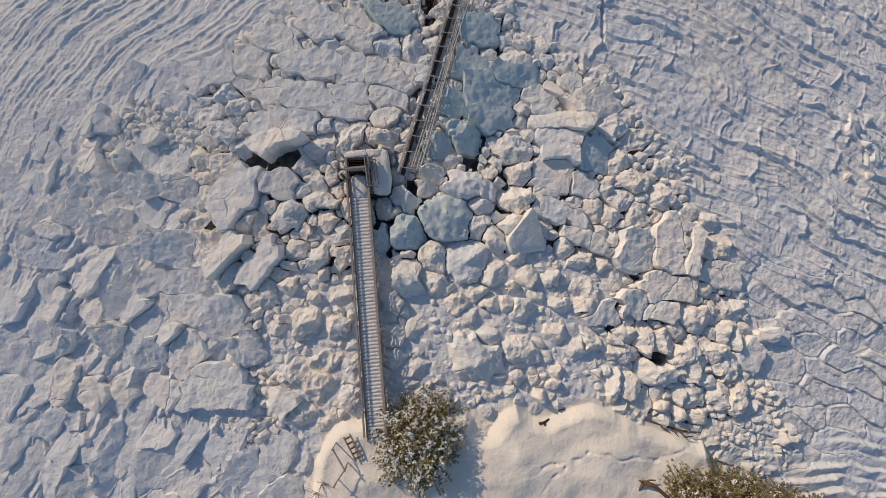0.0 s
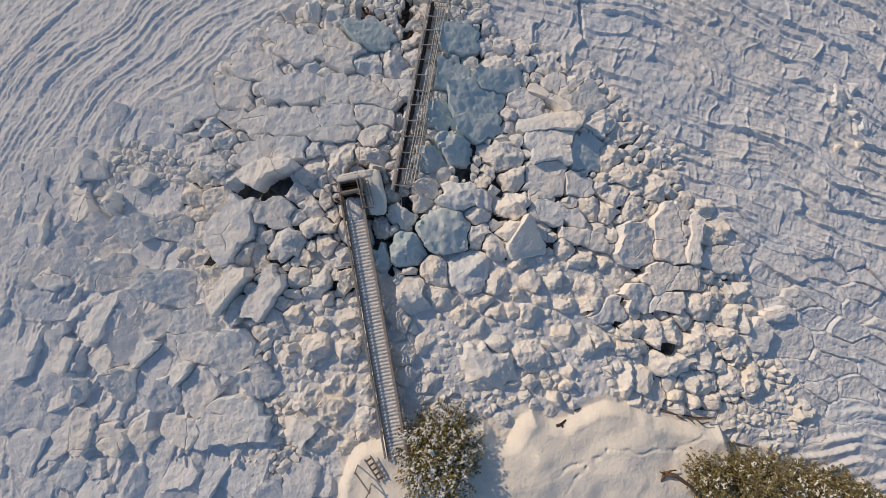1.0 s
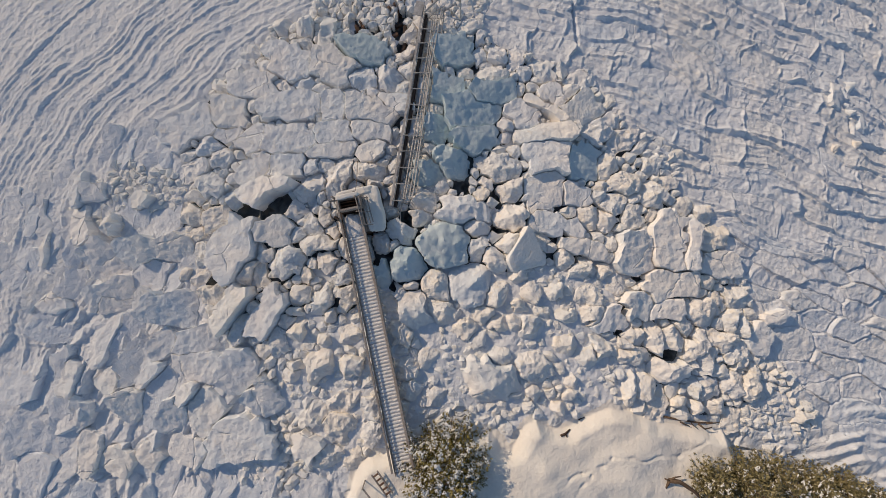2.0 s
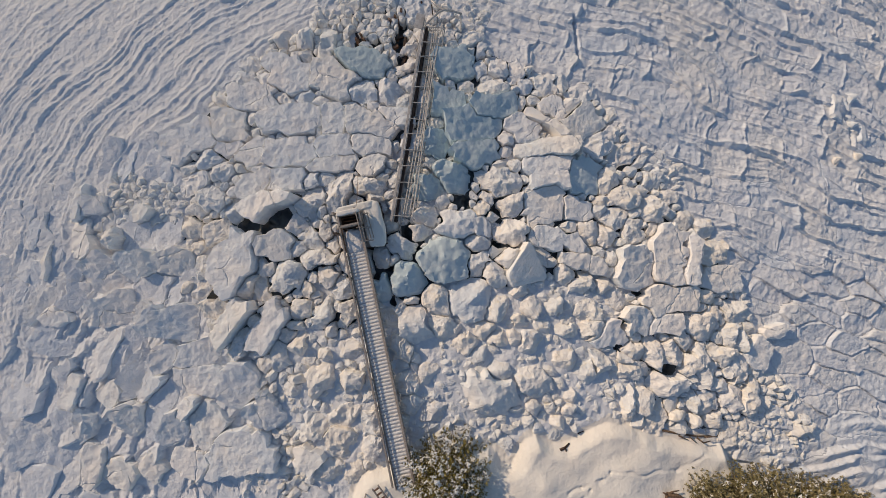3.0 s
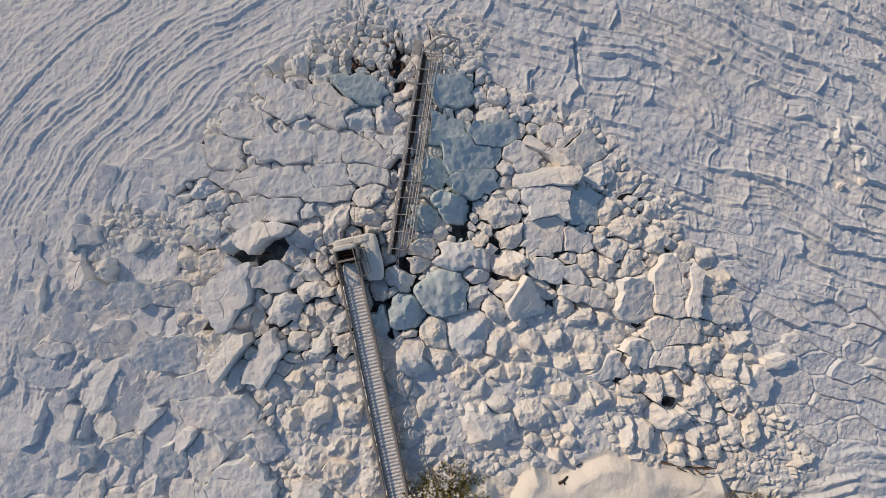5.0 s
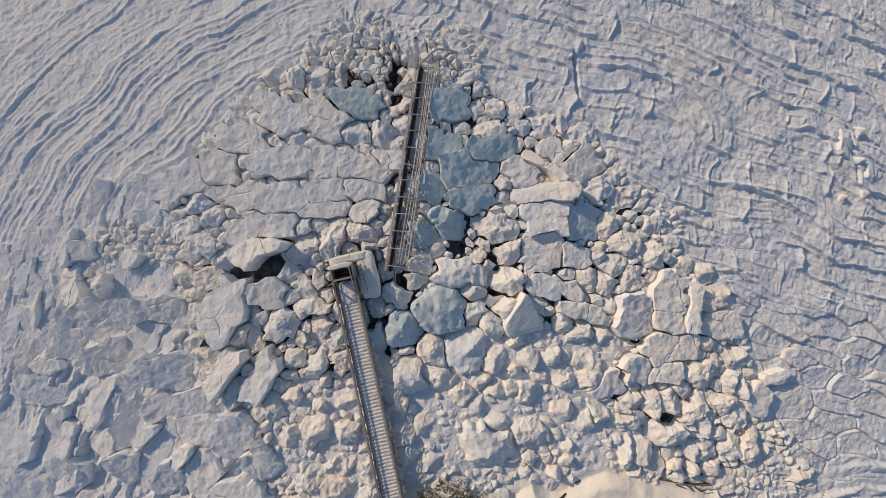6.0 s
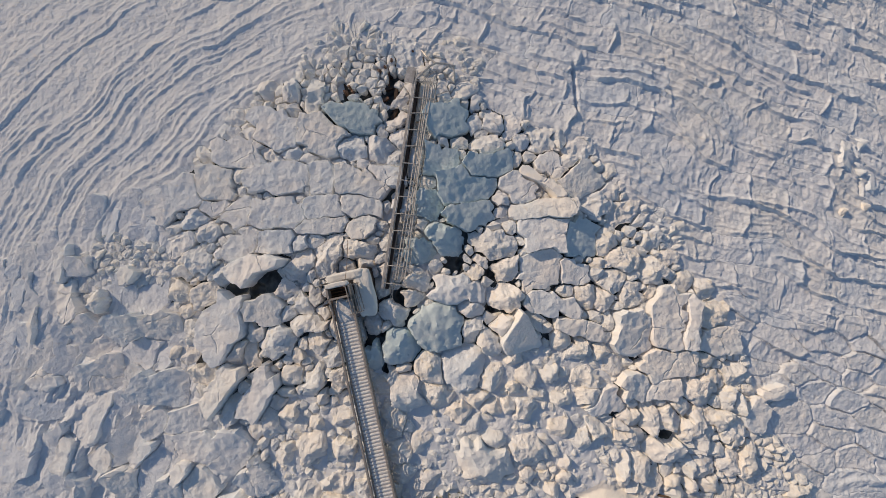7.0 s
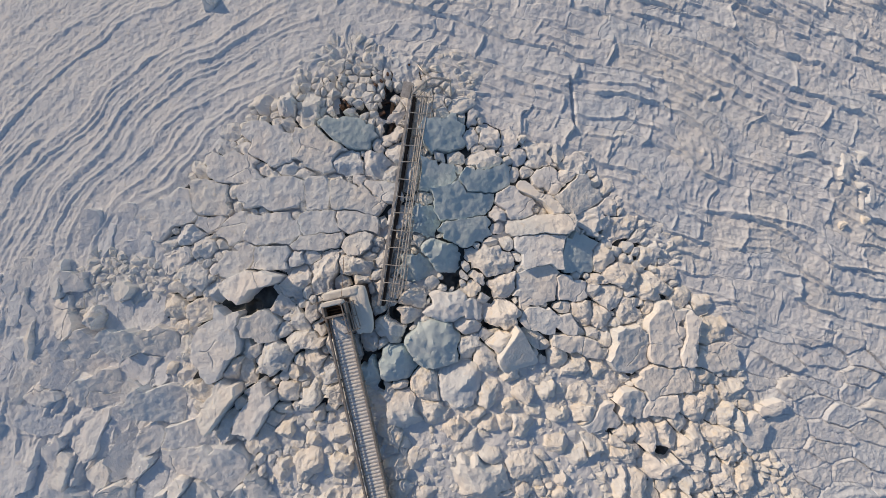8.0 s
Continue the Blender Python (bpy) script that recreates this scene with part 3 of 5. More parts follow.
ice(SLAB, 7.0, 10.3, 2.3, 0.6, -40, 0.5, -10)
ice(SLAB, 6.9, 8.7, 3.2, 1.0, -0, 0.6, -14)
ice(SLAB, 6.5, 7.3, 2.4, 1.9, -9, 0.6, -6)
ice(SLAB, 8.8, 6.9, 1.8, 2.2, 75, 0.2, 15)
ice(SLAB, 6.1, 5.6, 2.5, 1.9, 13, 0.3, 0)
ice(SLAB, 8.0, 5.2, 2.0, 1.2, -17, 0.25, 4)
ice(LUMP, 4.3, 5.8, 1.6, 1.1, 23, 0.4, -6)
ice(LUMP, 10.9, 5.4, 1.8, 1.3, 13, 0.5, -6)
ice(LUMP, 10.1, 6.5, 1.4, 1.4, 50, 0.4, 0)
ice(SLAB, 9.1, 10.2, 2.0, 2.1, -48, 0.35, 7)
ice(SLAB, 7.8, 11.1, 1.6, 1.1, -38, 0.3, 0)
ice(LUMP, 8.4, 11.3, 1.6, 0.8, 5, 0.4, -8)
ice(LUMP, 9.8, 8.6, 1.5, 2.0, 60, 0.4, -5)
ice(BOULDER, 1.5, 5, 2.8, 1.7, -17, 0.6, 8)
ice(BOULDER, -2.0, 4.1, 1.6, 1.5, -37, 0.55, 4)
ice(BOULDER, -1.0, 5.0, 1.1, 1.4, 93, 0.4, 5)
ice(BOULDER, -0.7, 5.7, 1.3, 1.1, -7, 0.4, 8)
# these three lean and darken to stand in for shadow beside the gangway
ice(BOULDER, -2.0, 2.4, 2.3, 1.8, -39, 0.55, 16)
ice(BOULDER, 0.2, 3.1, 2.7, 2.6, -27, 0.6, 15)
ice(BOULDER, -3.4, 2.1, 1.4, 1.5, -37, 0.4, 14)
ice(LUMP, -1.8, -0.1, 3.4, 1.6, -69, 0.7, 5)
ice(BOULDER, -0.4, 1.0, 1.7, 1.4, -7, 0.5, 4)
ice(BOULDER, 1.3, 0.8, 2.4, 1.8, -12, 0.6, 0)
ice(BOULDER, -0.4, -0.4, 1.9, 1.3, -12, 0.55, -5)
ice(LUMP, -2.9, -1.4, 1.5, 1.2, -26, 0.4, -8)
ice(BOULDER, -1.9, 1.1, 1.0, 0.5, -17, 0.4, 4)
ice(BOULDER, -3.4, 3.8, 1.1, 0.9, 13, 0.3, 4)
ice(BOULDER, -2.7, 3.6, 0.9, 0.6, 3, 0.4, 3)
ice(BOULDER, 2.1, 3.9, 1.2, 1.1, 3, 0.45, 0)
ice(LUMP, 2.1, 2.7, 1.6, 0.9, 52, 0.55, -10)
ice(LUMP, 2.7, 2.0, 1.6, 1.1, -78, 0.6, -6)
ice(LUMP, 4.0, 4.3, 1.7, 1.2, -12, 0.6, -10)
ice(LUMP, 3.6, 2.8, 1.5, 1.1, 32, 0.7, -8)
ice(SLAB, 6.6, 3.6, 2.8, 1.3, -23, 0.4, 0)
ice(SLAB, 7.9, 2.0, 2.4, 0.9, -19, 0.45, 0)
ice(BOULDER, 6.8, 1.7, 1.1, 1.0, -37, 0.5, 0)
ice(LUMP, 7.6, 1.0, 1.8, 0.9, 66, 0.55, -8)
ice(LUMP, 9.4, 3.4, 1.3, 1.1, 50, 0.45, -6)
ice(LUMP, 8.6, 3.6, 1.1, 1.4, 51, 0.4, 0)
ice(BOULDER, 5.9, -0.1, 1.1, 0.9, 22, 0.5, -5)
ice(BOULDER, 4.7, 0.0, 1.3, 1.2, 32, 0.5, -5)
ice(BOULDER, 4.0, 1.0, 1.0, 0.9, -27, 0.5, -4)
ice(BOULDER, 2.7, 0.2, 1.4, 1.0, 52, 0.55, -6)
ice(BOULDER, 3.9, -0.7, 0.9, 0.8, -8, 0.5, -6)
ice(BOULDER, 6.4, -1.5, 1.3, 0.7, -8, 0.5, 0)
ice(BOULDER, 5.0, -1.3, 0.9, 0.8, -8, 0.4, 0)
ice(BOULDER, 4.2, -2.0, 1.2, 1.3, 72, 0.5, 0)
ice(BOULDER, 3.2, -1.5, 0.8, 1.0, 62, 0.5, 0)
ice(BOULDER, 2.4, -1.4, 1.1, 0.8, -7, 0.45, -4)
ice(BOULDER, 2.4, -3.1, 1.7, 0.8, -77, 0.5, 0)
ice(BOULDER, 1.7, -4.5, 2.8, 2.2, -27, 0.7, 0)
ice(BOULDER, 4.0, -4.0, 2.0, 1.4, 2, 0.5, 0)
ice(BOULDER, 6.1, -3.2, 1.2, 1.2, -8, 0.5, 0)
ice(BOULDER, 7.0, -3.9, 1.1, 1.4, -78, 0.45, 0)
ice(LUMP, 7.9, -3.8, 1.6, 0.9, -69, 0.55, -6)
ice(LUMP, 8.1, -1.8, 1.1, 1.9, 66, 0.5, -6)
ice(LUMP, 7.9, -0.8, 1.2, 1.6, 50, 0.45, 0)
ice(BOULDER, 5.9, -5.9, 0.9, 0.6, -9, 0.5, 0)
ice(BOULDER, 5.2, -6.4, 0.8, 0.6, -8, 0.45, -4)
ice(BOULDER, 3.9, -5.4, 0.7, 1.0, 52, 0.4, 0)
ice(BOULDER, 6.1, -5.0, 0.8, 1.1, 51, 0.4, 0)
ice(BOULDER, 0.6, -1.4, 1.2, 1.1, -7, 0.4, -3)
ice(BOULDER, 1.8, -0.9, 1.2, 0.9, -7, 0.45, -4)
ice(BOULDER, 1.3, -2.1, 0.9, 1.1, -7, 0.4, 0)
ice(BOULDER, -3.0, -3.1, 1.4, 1.2, 13, 0.4, -5)
ice(BOULDER, -1.4, -2.7, 1.2, 1.1, -7, 0.4, 3)
ice(BOULDER, -2.8, -4.3, 1.3, 1.1, -7, 0.4, 0)
ice(BOULDER, -1.6, -4.8, 1.5, 1.1, 3, 0.35, 0)
ice(SLAB, 13.0, 1.9, 2.2, 3.1, -18, 0.5, 0)
ice(SLAB, 14.2, 1.5, 0.9, 2.5, -18, 0.6, -8)
ice(SLAB, 10.9, 1.5, 2, 2.2, -19, 0.45, 11)
ice(SLAB, 12.7, -0.6, 3.3, 1.6, -4, 0.45, 0)
ice(SLAB, 10.3, -1.6, 1.7, 1.6, -12, 0.4, 11)
ice(SLAB, 8.7, -2.1, 1.9, 1.3, 1, 0.35, 7)
ice(SLAB, 12.1, -2.1, 2.0, 1.1, 5, 0.45, -3)
ice(LUMP, 14.1, -2.4, 1.9, 1.5, -13, 0.5, -3)
ice(LUMP, 10.0, -3.4, 1.5, 1.2, -27, 0.4, 0)
ice(LUMP, 11.1, -3.5, 1.0, 1.7, -9, 0.45, -3)
ice(LUMP, 12.1, -3.9, 1.3, 1.5, -47, 0.45, -5)
ice(LUMP, 13.5, -4.2, 2.0, 1.2, 38, 0.55, -6)
ice(LUMP, 15.0, -4.1, 1.8, 1.4, -9, 0.5, -3)
ice(BOULDER, 11.8, -5.5, 2.2, 1.3, -13, 0.6, 0)
ice(LUMP, 15.9, -3.3, 0.9, 1.3, -18, 0.5, -4)
ice(LUMP, 16.5, -3.7, 0.7, 1.3, -18, 0.5, -4)
ice(LUMP, 10.0, -4.3, 1.8, 1.0, -9, 0.45, 0)
ice(LUMP, 9.4, -3.7, 1.2, 0.7, -28, 0.4, -4)
ice(LUMP, 13.8, -5.4, 0.9, 1.4, 18, 0.5, -5)
ice(LUMP, 15.4, -6.8, 1.4, 1.2, -10, 0.5, -4)
ice(LUMP, 16.7, -6.8, 1.1, 1.9, -41, 0.5, -6)
ice(LUMP, 14.6, -5.9, 1.2, 0.9, -10, 0.4, 0)
ice(LUMP, 16.1, -5.2, 1.6, 1.4, 17, 0.45, 0)
ice(BOULDER, 9.3, -6.1, 0.9, 1.6, -15, 0.6, -5)
ice(BOULDER, 10.2, -6.1, 1.2, 1.2, -9, 0.4, -5)
ice(BOULDER, 13.2, -6.6, 0.8, 1.1, 8, 0.45, -3)
ice(BOULDER, 12.9, -7.7, 0.8, 0.7, -10, 0.4, -5)
ice(BOULDER, 12.1, -7.2, 0.8, 0.7, -10, 0.4, -4)
ice(LUMP, 14.9, -0.7, 1.2, 1.1, -36, 0.4, 0)
ice(BOULDER, 14.2, -7.8, 1.0, 0.8, 17, 0.4, -4)
ice(LUMP, 13.1, -3.0, 1.0, 1.2, 48, 0.35, 5)
ice(SLAB, 17.6, -4.6, 1.4, 1.7, -36, 0.3, 0)
ice(SLAB, 18.7, -3.5, 1.6, 0.6, 8, 0.35, -8)
ice(LUMP, 19.5, -9.3, 1.2, 0.8, -12, 0.4, -5)
ice(SLAB, 16.0, -0.0, 2.2, 1.5, -17, 0.3, 0)
ice(LUMP, -10.9, 25.2, 1.1, 0.5, 35, 0.8, -6)


def table(blocks):
    """The blocks' middles, half sizes, turns and squareness as columns."""
    return np.array([(b[1], b[2], b[3], b[4], math.cos(b[5]), math.sin(b[5]), 4.5 if b[0] in (SLAB, TINTED) else 2.4) for b in blocks])


def depth_in(rows, x, y):
    """How deep points lie in each block: 0 at its middle, 1 at its rim."""
    dx, dy = x[..., None] - rows[:, 0], y[..., None] - rows[:, 1]
    u, v = np.abs(dx * rows[:, 4] + dy * rows[:, 5]) / rows[:, 2], np.abs(dy * rows[:, 4] - dx * rows[:, 5]) / rows[:, 3]
    return (u ** rows[:, 6] + v ** rows[:, 6]) ** (1 / rows[:, 6])


def torn(x, y):
    """Bends the plan a little, so that cracks run unevenly and neighbours still match."""
    return (x + 0.32 * layered(x * 0.6, y * 0.6, 110, 2) + 0.12 * layered(x * 2.9, y * 2.9, 120, 2),
            y + 0.32 * layered(x * 0.6, y * 0.6, 115, 2) + 0.12 * layered(x * 2.9, y * 2.9, 125, 2))


def straightened(pts, slack):
    """A closed ring with fewer corners, so that its sides run straight."""
    pts = np.array(pts)
    far = int(np.argmax(np.hypot(*(pts - pts[0]).T)))

    def thin(a, b):
        if b - a < 2:
            return [a]
        p, q = pts[a % len(pts)], pts[b % len(pts)]
        d = q - p
        mid = pts[[k % len(pts) for k in range(a + 1, b)]] - p
        off = np.abs(mid[:, 0] * d[1] - mid[:, 1] * d[0]) / (np.hypot(*d) + 1e-9)
        k = int(np.argmax(off))
        return [a] if off[k] < slack else thin(a, a + 1 + k) + thin(a + 1 + k, b)

    return [tuple(pts[k % len(pts)]) for k in thin(0, far) + thin(far, len(pts))]


def outline(i, rows, cap, gap, rays, marks):
    """The rim of block i, where it meets its neighbours or ends on its own."""
    d = np.hypot(rows[:, 0] - rows[i, 0], rows[:, 1] - rows[i, 1])
    size = rows[:, 2:4].max(1)
    near = np.nonzero(d < (size + size[i]) * cap * 1.25)[0]
    t = np.linspace(0, 2 * math.pi, rays, endpoint=False)
    a, b, c, s = rows[i, 2:6]
    ux, uy = a * np.cos(t) * c - b * np.sin(t) * s, a * np.cos(t) * s + b * np.sin(t) * c
    steps = np.linspace(0.02, cap * 1.4, marks)
    px, py = rows[i, 0] + ux[:, None] * steps, rows[i, 1] + uy[:, None] * steps
    scores = depth_in(rows[near], *torn(px, py))
    own = scores[..., list(near).index(i)]
    good = (own <= cap) & (own <= scores.min(-1) + 1e-9)
    stop = np.where(good.all(1), len(steps), np.argmin(good, 1))
    if (stop < 3).mean() > 0.25:
        return None
    out = steps[np.maximum(stop - 1, 0)]
    out = np.maximum(out - gap / np.hypot(ux, uy), 0.05)
    return straightened(list(zip(rows[i, 0] + ux * out, rows[i, 1] + uy * out)), min(0.11, 0.16 * math.sqrt(a * b)))


def stepped(ring, step):
    """The ring with its corners kept and points added along its sides."""
    out = []
    for (ax, ay), (bx, by) in zip(ring, ring[1:] + ring[:1]):
        n = max(1, round(math.hypot(bx - ax, by - ay) / step))
        out += [(ax + (bx - ax) * k / n, ay + (by - ay) * k / n) for k in range(n)]
    return np.array(out)


def rounded(ring, share, times):
    for _ in range(times):
        out = []
        for (ax, ay), (bx, by) in zip(ring, ring[1:] + ring[:1]):
            out += [(ax + share * (bx - ax), ay + share * (by - ay)), (bx + share * (ax - bx), by + share * (ay - by))]
        ring = out
    return ring


def resampled(ring, n):
    pts = np.array(ring + ring[:1])
    d = np.r_[0, np.cumsum(np.hypot(*np.diff(pts, axis=0).T))]
    t = np.linspace(0, d[-1], n, endpoint=False)
    return np.stack([np.interp(t, d, pts[:, 0]), np.interp(t, d, pts[:, 1])], -1)


def block_mesh(block, ring, rng, coarse=False, fine=1.0):
    """Points about the block's foot, and faces: walls, a broken rim and an uneven, faceted top."""
    kind, x, y, a, b, turn, tall, lean, *more = block
    flat = kind in (SLAB, TINTED)
    if kind == BOULDER:
        ring = rounded(ring, 0.16, 1)
    size = math.sqrt(a * b)
    edge = (resampled(ring, 9) if len(ring) > 10 else np.array(ring)) if coarse else stepped(ring, (0.12 if size > 0.5 else 0.09) * fine)
    if not coarse:
        ex, ey = edge[:, 0].copy(), edge[:, 1].copy()
        jag = 0.085 if flat else 0.12
        edge[:, 0] += 0.10 * layered(ex * 1.3, ey * 1.3, 130, 1) + jag * layered(ex * 4.5, ey * 4.5, 132, 2)
        edge[:, 1] += 0.10 * layered(ex * 1.3, ey * 1.3, 134, 1) + jag * layered(ex * 4.5, ey * 4.5, 136, 2)
    mid = edge.mean(0)
    out = edge - mid
    n = len(edge)
    k = rng.uniform(0, 90)
    inset = lambda d: max(0.3, 1 - d / size)  # noqa: E731
    if flat:
        rings = [(1.0, -0.5), (1.0, tall - 0.06), (inset(0.035), tall)]
        lump, sharp, step = 0.075, 0.7, max(0.085, size / 15) * fine
    elif kind == LUMP:
        rings = [(1.0, -0.5), (1.0, tall * 0.80), (0.96, tall * 0.96)]
        lump, sharp, step = 0.14, 1.0, max(0.075, size / 11)
    else:
        rings = [(1.0, -0.5), (1.0, tall * 0.62), (0.93, tall * 0.9)]
        lump, sharp, step = 0.115, 1.0, max(0.075, size / 11)
    # broken facets: planes that cut the top down towards the rim
    facets = []
    for _ in range(rng.randint(4, 6) if not flat else rng.randint(0, 2)):
        t = rng.uniform(0, 6.2832)
        if flat:
            facets.append((math.cos(t) / a, math.sin(t) / b, rng.uniform(0.35, 0.75), rng.uniform(0.15, 0.4) * min(tall, 0.4)))
        else:
            facets.append((math.cos(t) / a, math.sin(t) / b, rng.uniform(-0.05, 0.5), rng.uniform(0.5, 1.15) * tall))
    slope = math.tan(radians(lean))
    side = more[0] if more else rng.uniform(-0.35, 0.35) * slope + rng.uniform(-0.03, 0.03)
    foot = float(lie(x, y))
    tough = min(1.0, 0.45 + size * 0.7)

    def point(dx, dy, z, level, edge_band=False):
        px, py = mid[0] + dx, mid[1] + dy
        h = z
        if level:
            worst = 0.0
            for fx, fy, start, drop in facets:
                worst = max(worst, (dx * fx + dy * fy - start) * drop)
            grow = min(1.0, max(0.0, z / tall))
            h -= worst * (1 if level > 1 else 0.7)
            h += (-(dx * LIGHT_X + dy * LIGHT_Y) * slope + (dx * LIGHT_Y - dy * LIGHT_X) * side + abs(slope) * size * (0.5 if not more else 0.45 if x > 0 else 0.1)) * grow
            soft_part = noise.noise((px * 1.4 + k, py * 1.4, k)) + 0.5 * noise.noise((px * 5, py * 5 + k, k)) + 0.2 * noise.noise((px * 11, py * 11 + k, k))
            crease = 0.45 - abs(noise.noise((px * 1.7 + k, py * 1.7, 3 * k))) * 1.6 - abs(noise.noise((px * 4.1, py * 4.1 + k, k))) * 0.4
            # crumbled bites along the rim
            if edge_band:
                h -= 0.16 * max(0.0, noise.noise((px * 2.3 + k, py * 2.3, 9.0)) - 0.12)
            soft_part += 0.35 * noise.noise((px * 7.5, py * 7.5, k + 4))
            h += (soft_part * 0.8 + crease * sharp) * lump * tough * (1.0 if level > 1 else 0.6)
        return (px - x, py - y, float(lie(px, py)) - foot + h)

    verts = [point(dx, dy, z, level, flat) for level, (s, z) in enumerate(rings) for dx, dy in out * s]
    faces = []
    for r in range(len(rings) - 1):
        for i in range(n):
            j = (i + 1) % n
            faces.append((r * n + i, r * n + j, (r + 1) * n + j, (r + 1) * n + i))
    last = (len(rings) - 1) * n
    if coarse:
        verts += [point(dx, dy, tall, 2) for dx, dy in out * 0.5]
        verts.append(point(0, 0, tall, 2))
        faces += [(last + i, last + (i + 1) % n, last + n + (i + 1) % n, last + n + i) for i in range(n)]
        faces += [(last + n + i, last + n + (i + 1) % n, last + 2 * n) for i in range(n)]
        return verts, faces
    rim = out * rings[-1][0]
    lo, hi = rim.min(0), rim.max(0)
    gx, gy = np.meshgrid(np.arange(lo[0], hi[0], step), np.arange(lo[1], hi[1], step))
    gx = (gx + (np.arange(gx.shape[0]) % 2)[:, None] * step * 0.5).ravel()
    gy = gy.ravel()
    gx = gx + step * 0.5 * (hashed(gx * 9.1, gy * 7.3, 1) - 0.5)
    gy = gy + step * 0.5 * (hashed(gx * 5.7, gy * 8.9, 2) - 0.5)
    keep = inside(gx, gy, [tuple(p) for p in rim]) > step * 0.45
    flat_pts = [Vector(p) for p in rim] + [Vector((p, q)) for p, q in zip(gx[keep], gy[keep])]
    made, _, tris, _, _, _ = geometry.delaunay_2d_cdt(flat_pts, [(i, (i + 1) % n) for i in range(n)], [], 1, 1e-5)
    if len(made) != len(flat_pts):
        return None
    verts += [point(p.x, p.y, tall, 2) for p in made[n:]]
    faces += [tuple(last + v for v in t) for t in tris]
    return verts, faces


def build_ice():
    rng = random.Random(7)
    named = len(ICE_LIST)
    placed = [(b[1], b[2]) for b in ICE_LIST]
    # smaller blocks fill the gaps of the jam and make the rubble ridges
    heaps = [(-20.5, 7.6, 1.7), (-18.6, 9.2, 1.5), (-16.1, 8.6, 1.3), (17.3, -7.9, 2.2), (18.6, -9.4, 1.8),
             (-3.0, 18.3, 3.0), (2.5, 17.5, 1.8), (-8.4, -3.8, 2.6), (-11, -6.9, 2.4), (12.9, 6.4, 1.8), (16.1, -1.7, 1.4)]
    fine = [(1.5, -4.2, 4.5), (5.5, -1.5, 3.8), (-6.6, 0.0, 2.4), (-3.0, 18.2, 3.0), (-19, 8.6, 4.0), (-8, -4.5, 3.2), (4.5, -4.5, 4.5), (-1.6, 8.6, 1.4), (28, 8.5, 3)]
    own = table(ICE_LIST)
    fills = []

    bins = {}

    def crowded(x, y, r, grow):
        i, j = int(x // 1), int(y // 1)
        return any(math.hypot(x - f[1], y - f[2]) < grow * (r + f[3]) for a in (-2, -1, 0, 1, 2) for b in (-2, -1, 0, 1, 2) for f in bins.get((i + a, j + b), ()))

    draw = np.random.RandomState(4)
    for sizes, tries, grow in (((0.45, 0.75), 3000, 0.80), ((0.30, 0.45), 6000, 0.78), ((0.19, 0.30), 11000, 0.74), ((0.12, 0.19), 6000, 0.80)):
        x, y = draw.uniform(-17, 19.5, tries), draw.uniform(-9.5, 20.5, tries)
        good = inside(x, y, JAM) > 0.1
        if sizes[0] < 0.3:
            pick = draw.randint(0, len(heaps), tries)
            hx, hy, hr = np.array(heaps)[pick].T
            t, d = draw.uniform(0, 6.28, tries), hr * np.sqrt(draw.uniform(0, 1, tries))
            heaped = draw.uniform(0, 1, tries) < 0.34
            x, y = np.where(heaped, hx + d * np.cos(t), x), np.where(heaped, hy + d * np.sin(t) * np.where(hx < 25, 1.0, 1.5), y)
            good |= heaped
        else:
            for a, b, c in fine:
                good &= np.hypot(x - a, y - b) > c
        for a, b, c in POOLS:
            good &= (np.hypot(x - a, y - b) > c) | (draw.uniform(0, 1, tries) > 0.93)
        if sizes[1] < 0.4:
            good &= (rubble_zone(x, y) > 0.4) | (y > 17) | (draw.uniform(0, 1, tries) < 0.92)
        good &= inside(x, y, SHORE) < 0.1
        x, y = x[good], y[good]
        px, py = torn(x, y)
        lack = ((depth_in(own, px, py) - 1.0) * own[:, 2:4].min(1)).min(1)
        for x, y, room in zip(x.tolist(), y.tolist(), lack.tolist()):
            r = rng.uniform(*sizes)
            if room > 0.55 * r and not crowded(x, y, r, grow):
                kind = BOULDER if rng.random() < 0.2 else LUMP
                fill = (kind, x, y, r * rng.uniform(1.0, 1.35), r * rng.uniform(0.8, 1.0), rng.uniform(0, 3.14), rng.uniform(0.3, 1.1) * (0.14 + 0.45 * r), rng.uniform(-12, 6))
                fills.append(fill)
                bins.setdefault((int(x // 1), int(y // 1)), []).append(fill)
    # plates of the broken ice field round the jam, in rows
    plates = []
    for long, wide, turn, tall, slant, across, where in (
            (2.6, 1.5, 60, (0.02, 0.16), (-14, 16), 0.2, lambda x, y: (x > -25) & (x < -9) & (y > -14) & (y < 5.5 - 0.1 * (x + 15))),
            (1.7, 0.85, 68, (0.05, 0.13), (-9, 14), 0.15, lambda x, y: (x > -26) & (x < -14) & (y > 4) & (y < 11.5 + 0.25 * (x + 20))),
            (0.5, 0.26, 75, (0.08, 0.28), (-12, 10), 0.35, lambda x, y: (np.abs(x - 28.2 - 0.3 * (y - 8.5)) < 1.0) & (y > 4.5) & (y < 12.5))):
        c, s = math.cos(radians(turn)), math.sin(radians(turn))
        i, j = np.meshgrid(np.arange(-45, 45), np.arange(-60, 60))
        u = (i + draw.uniform(0, 1, (120, 1)) + draw.uniform(-0.42, 0.42, i.shape)) * long
        v = (j + draw.uniform(-0.3, 0.3, i.shape)) * wide
        x, y = (u * c - v * s).ravel(), (u * s + v * c).ravel()
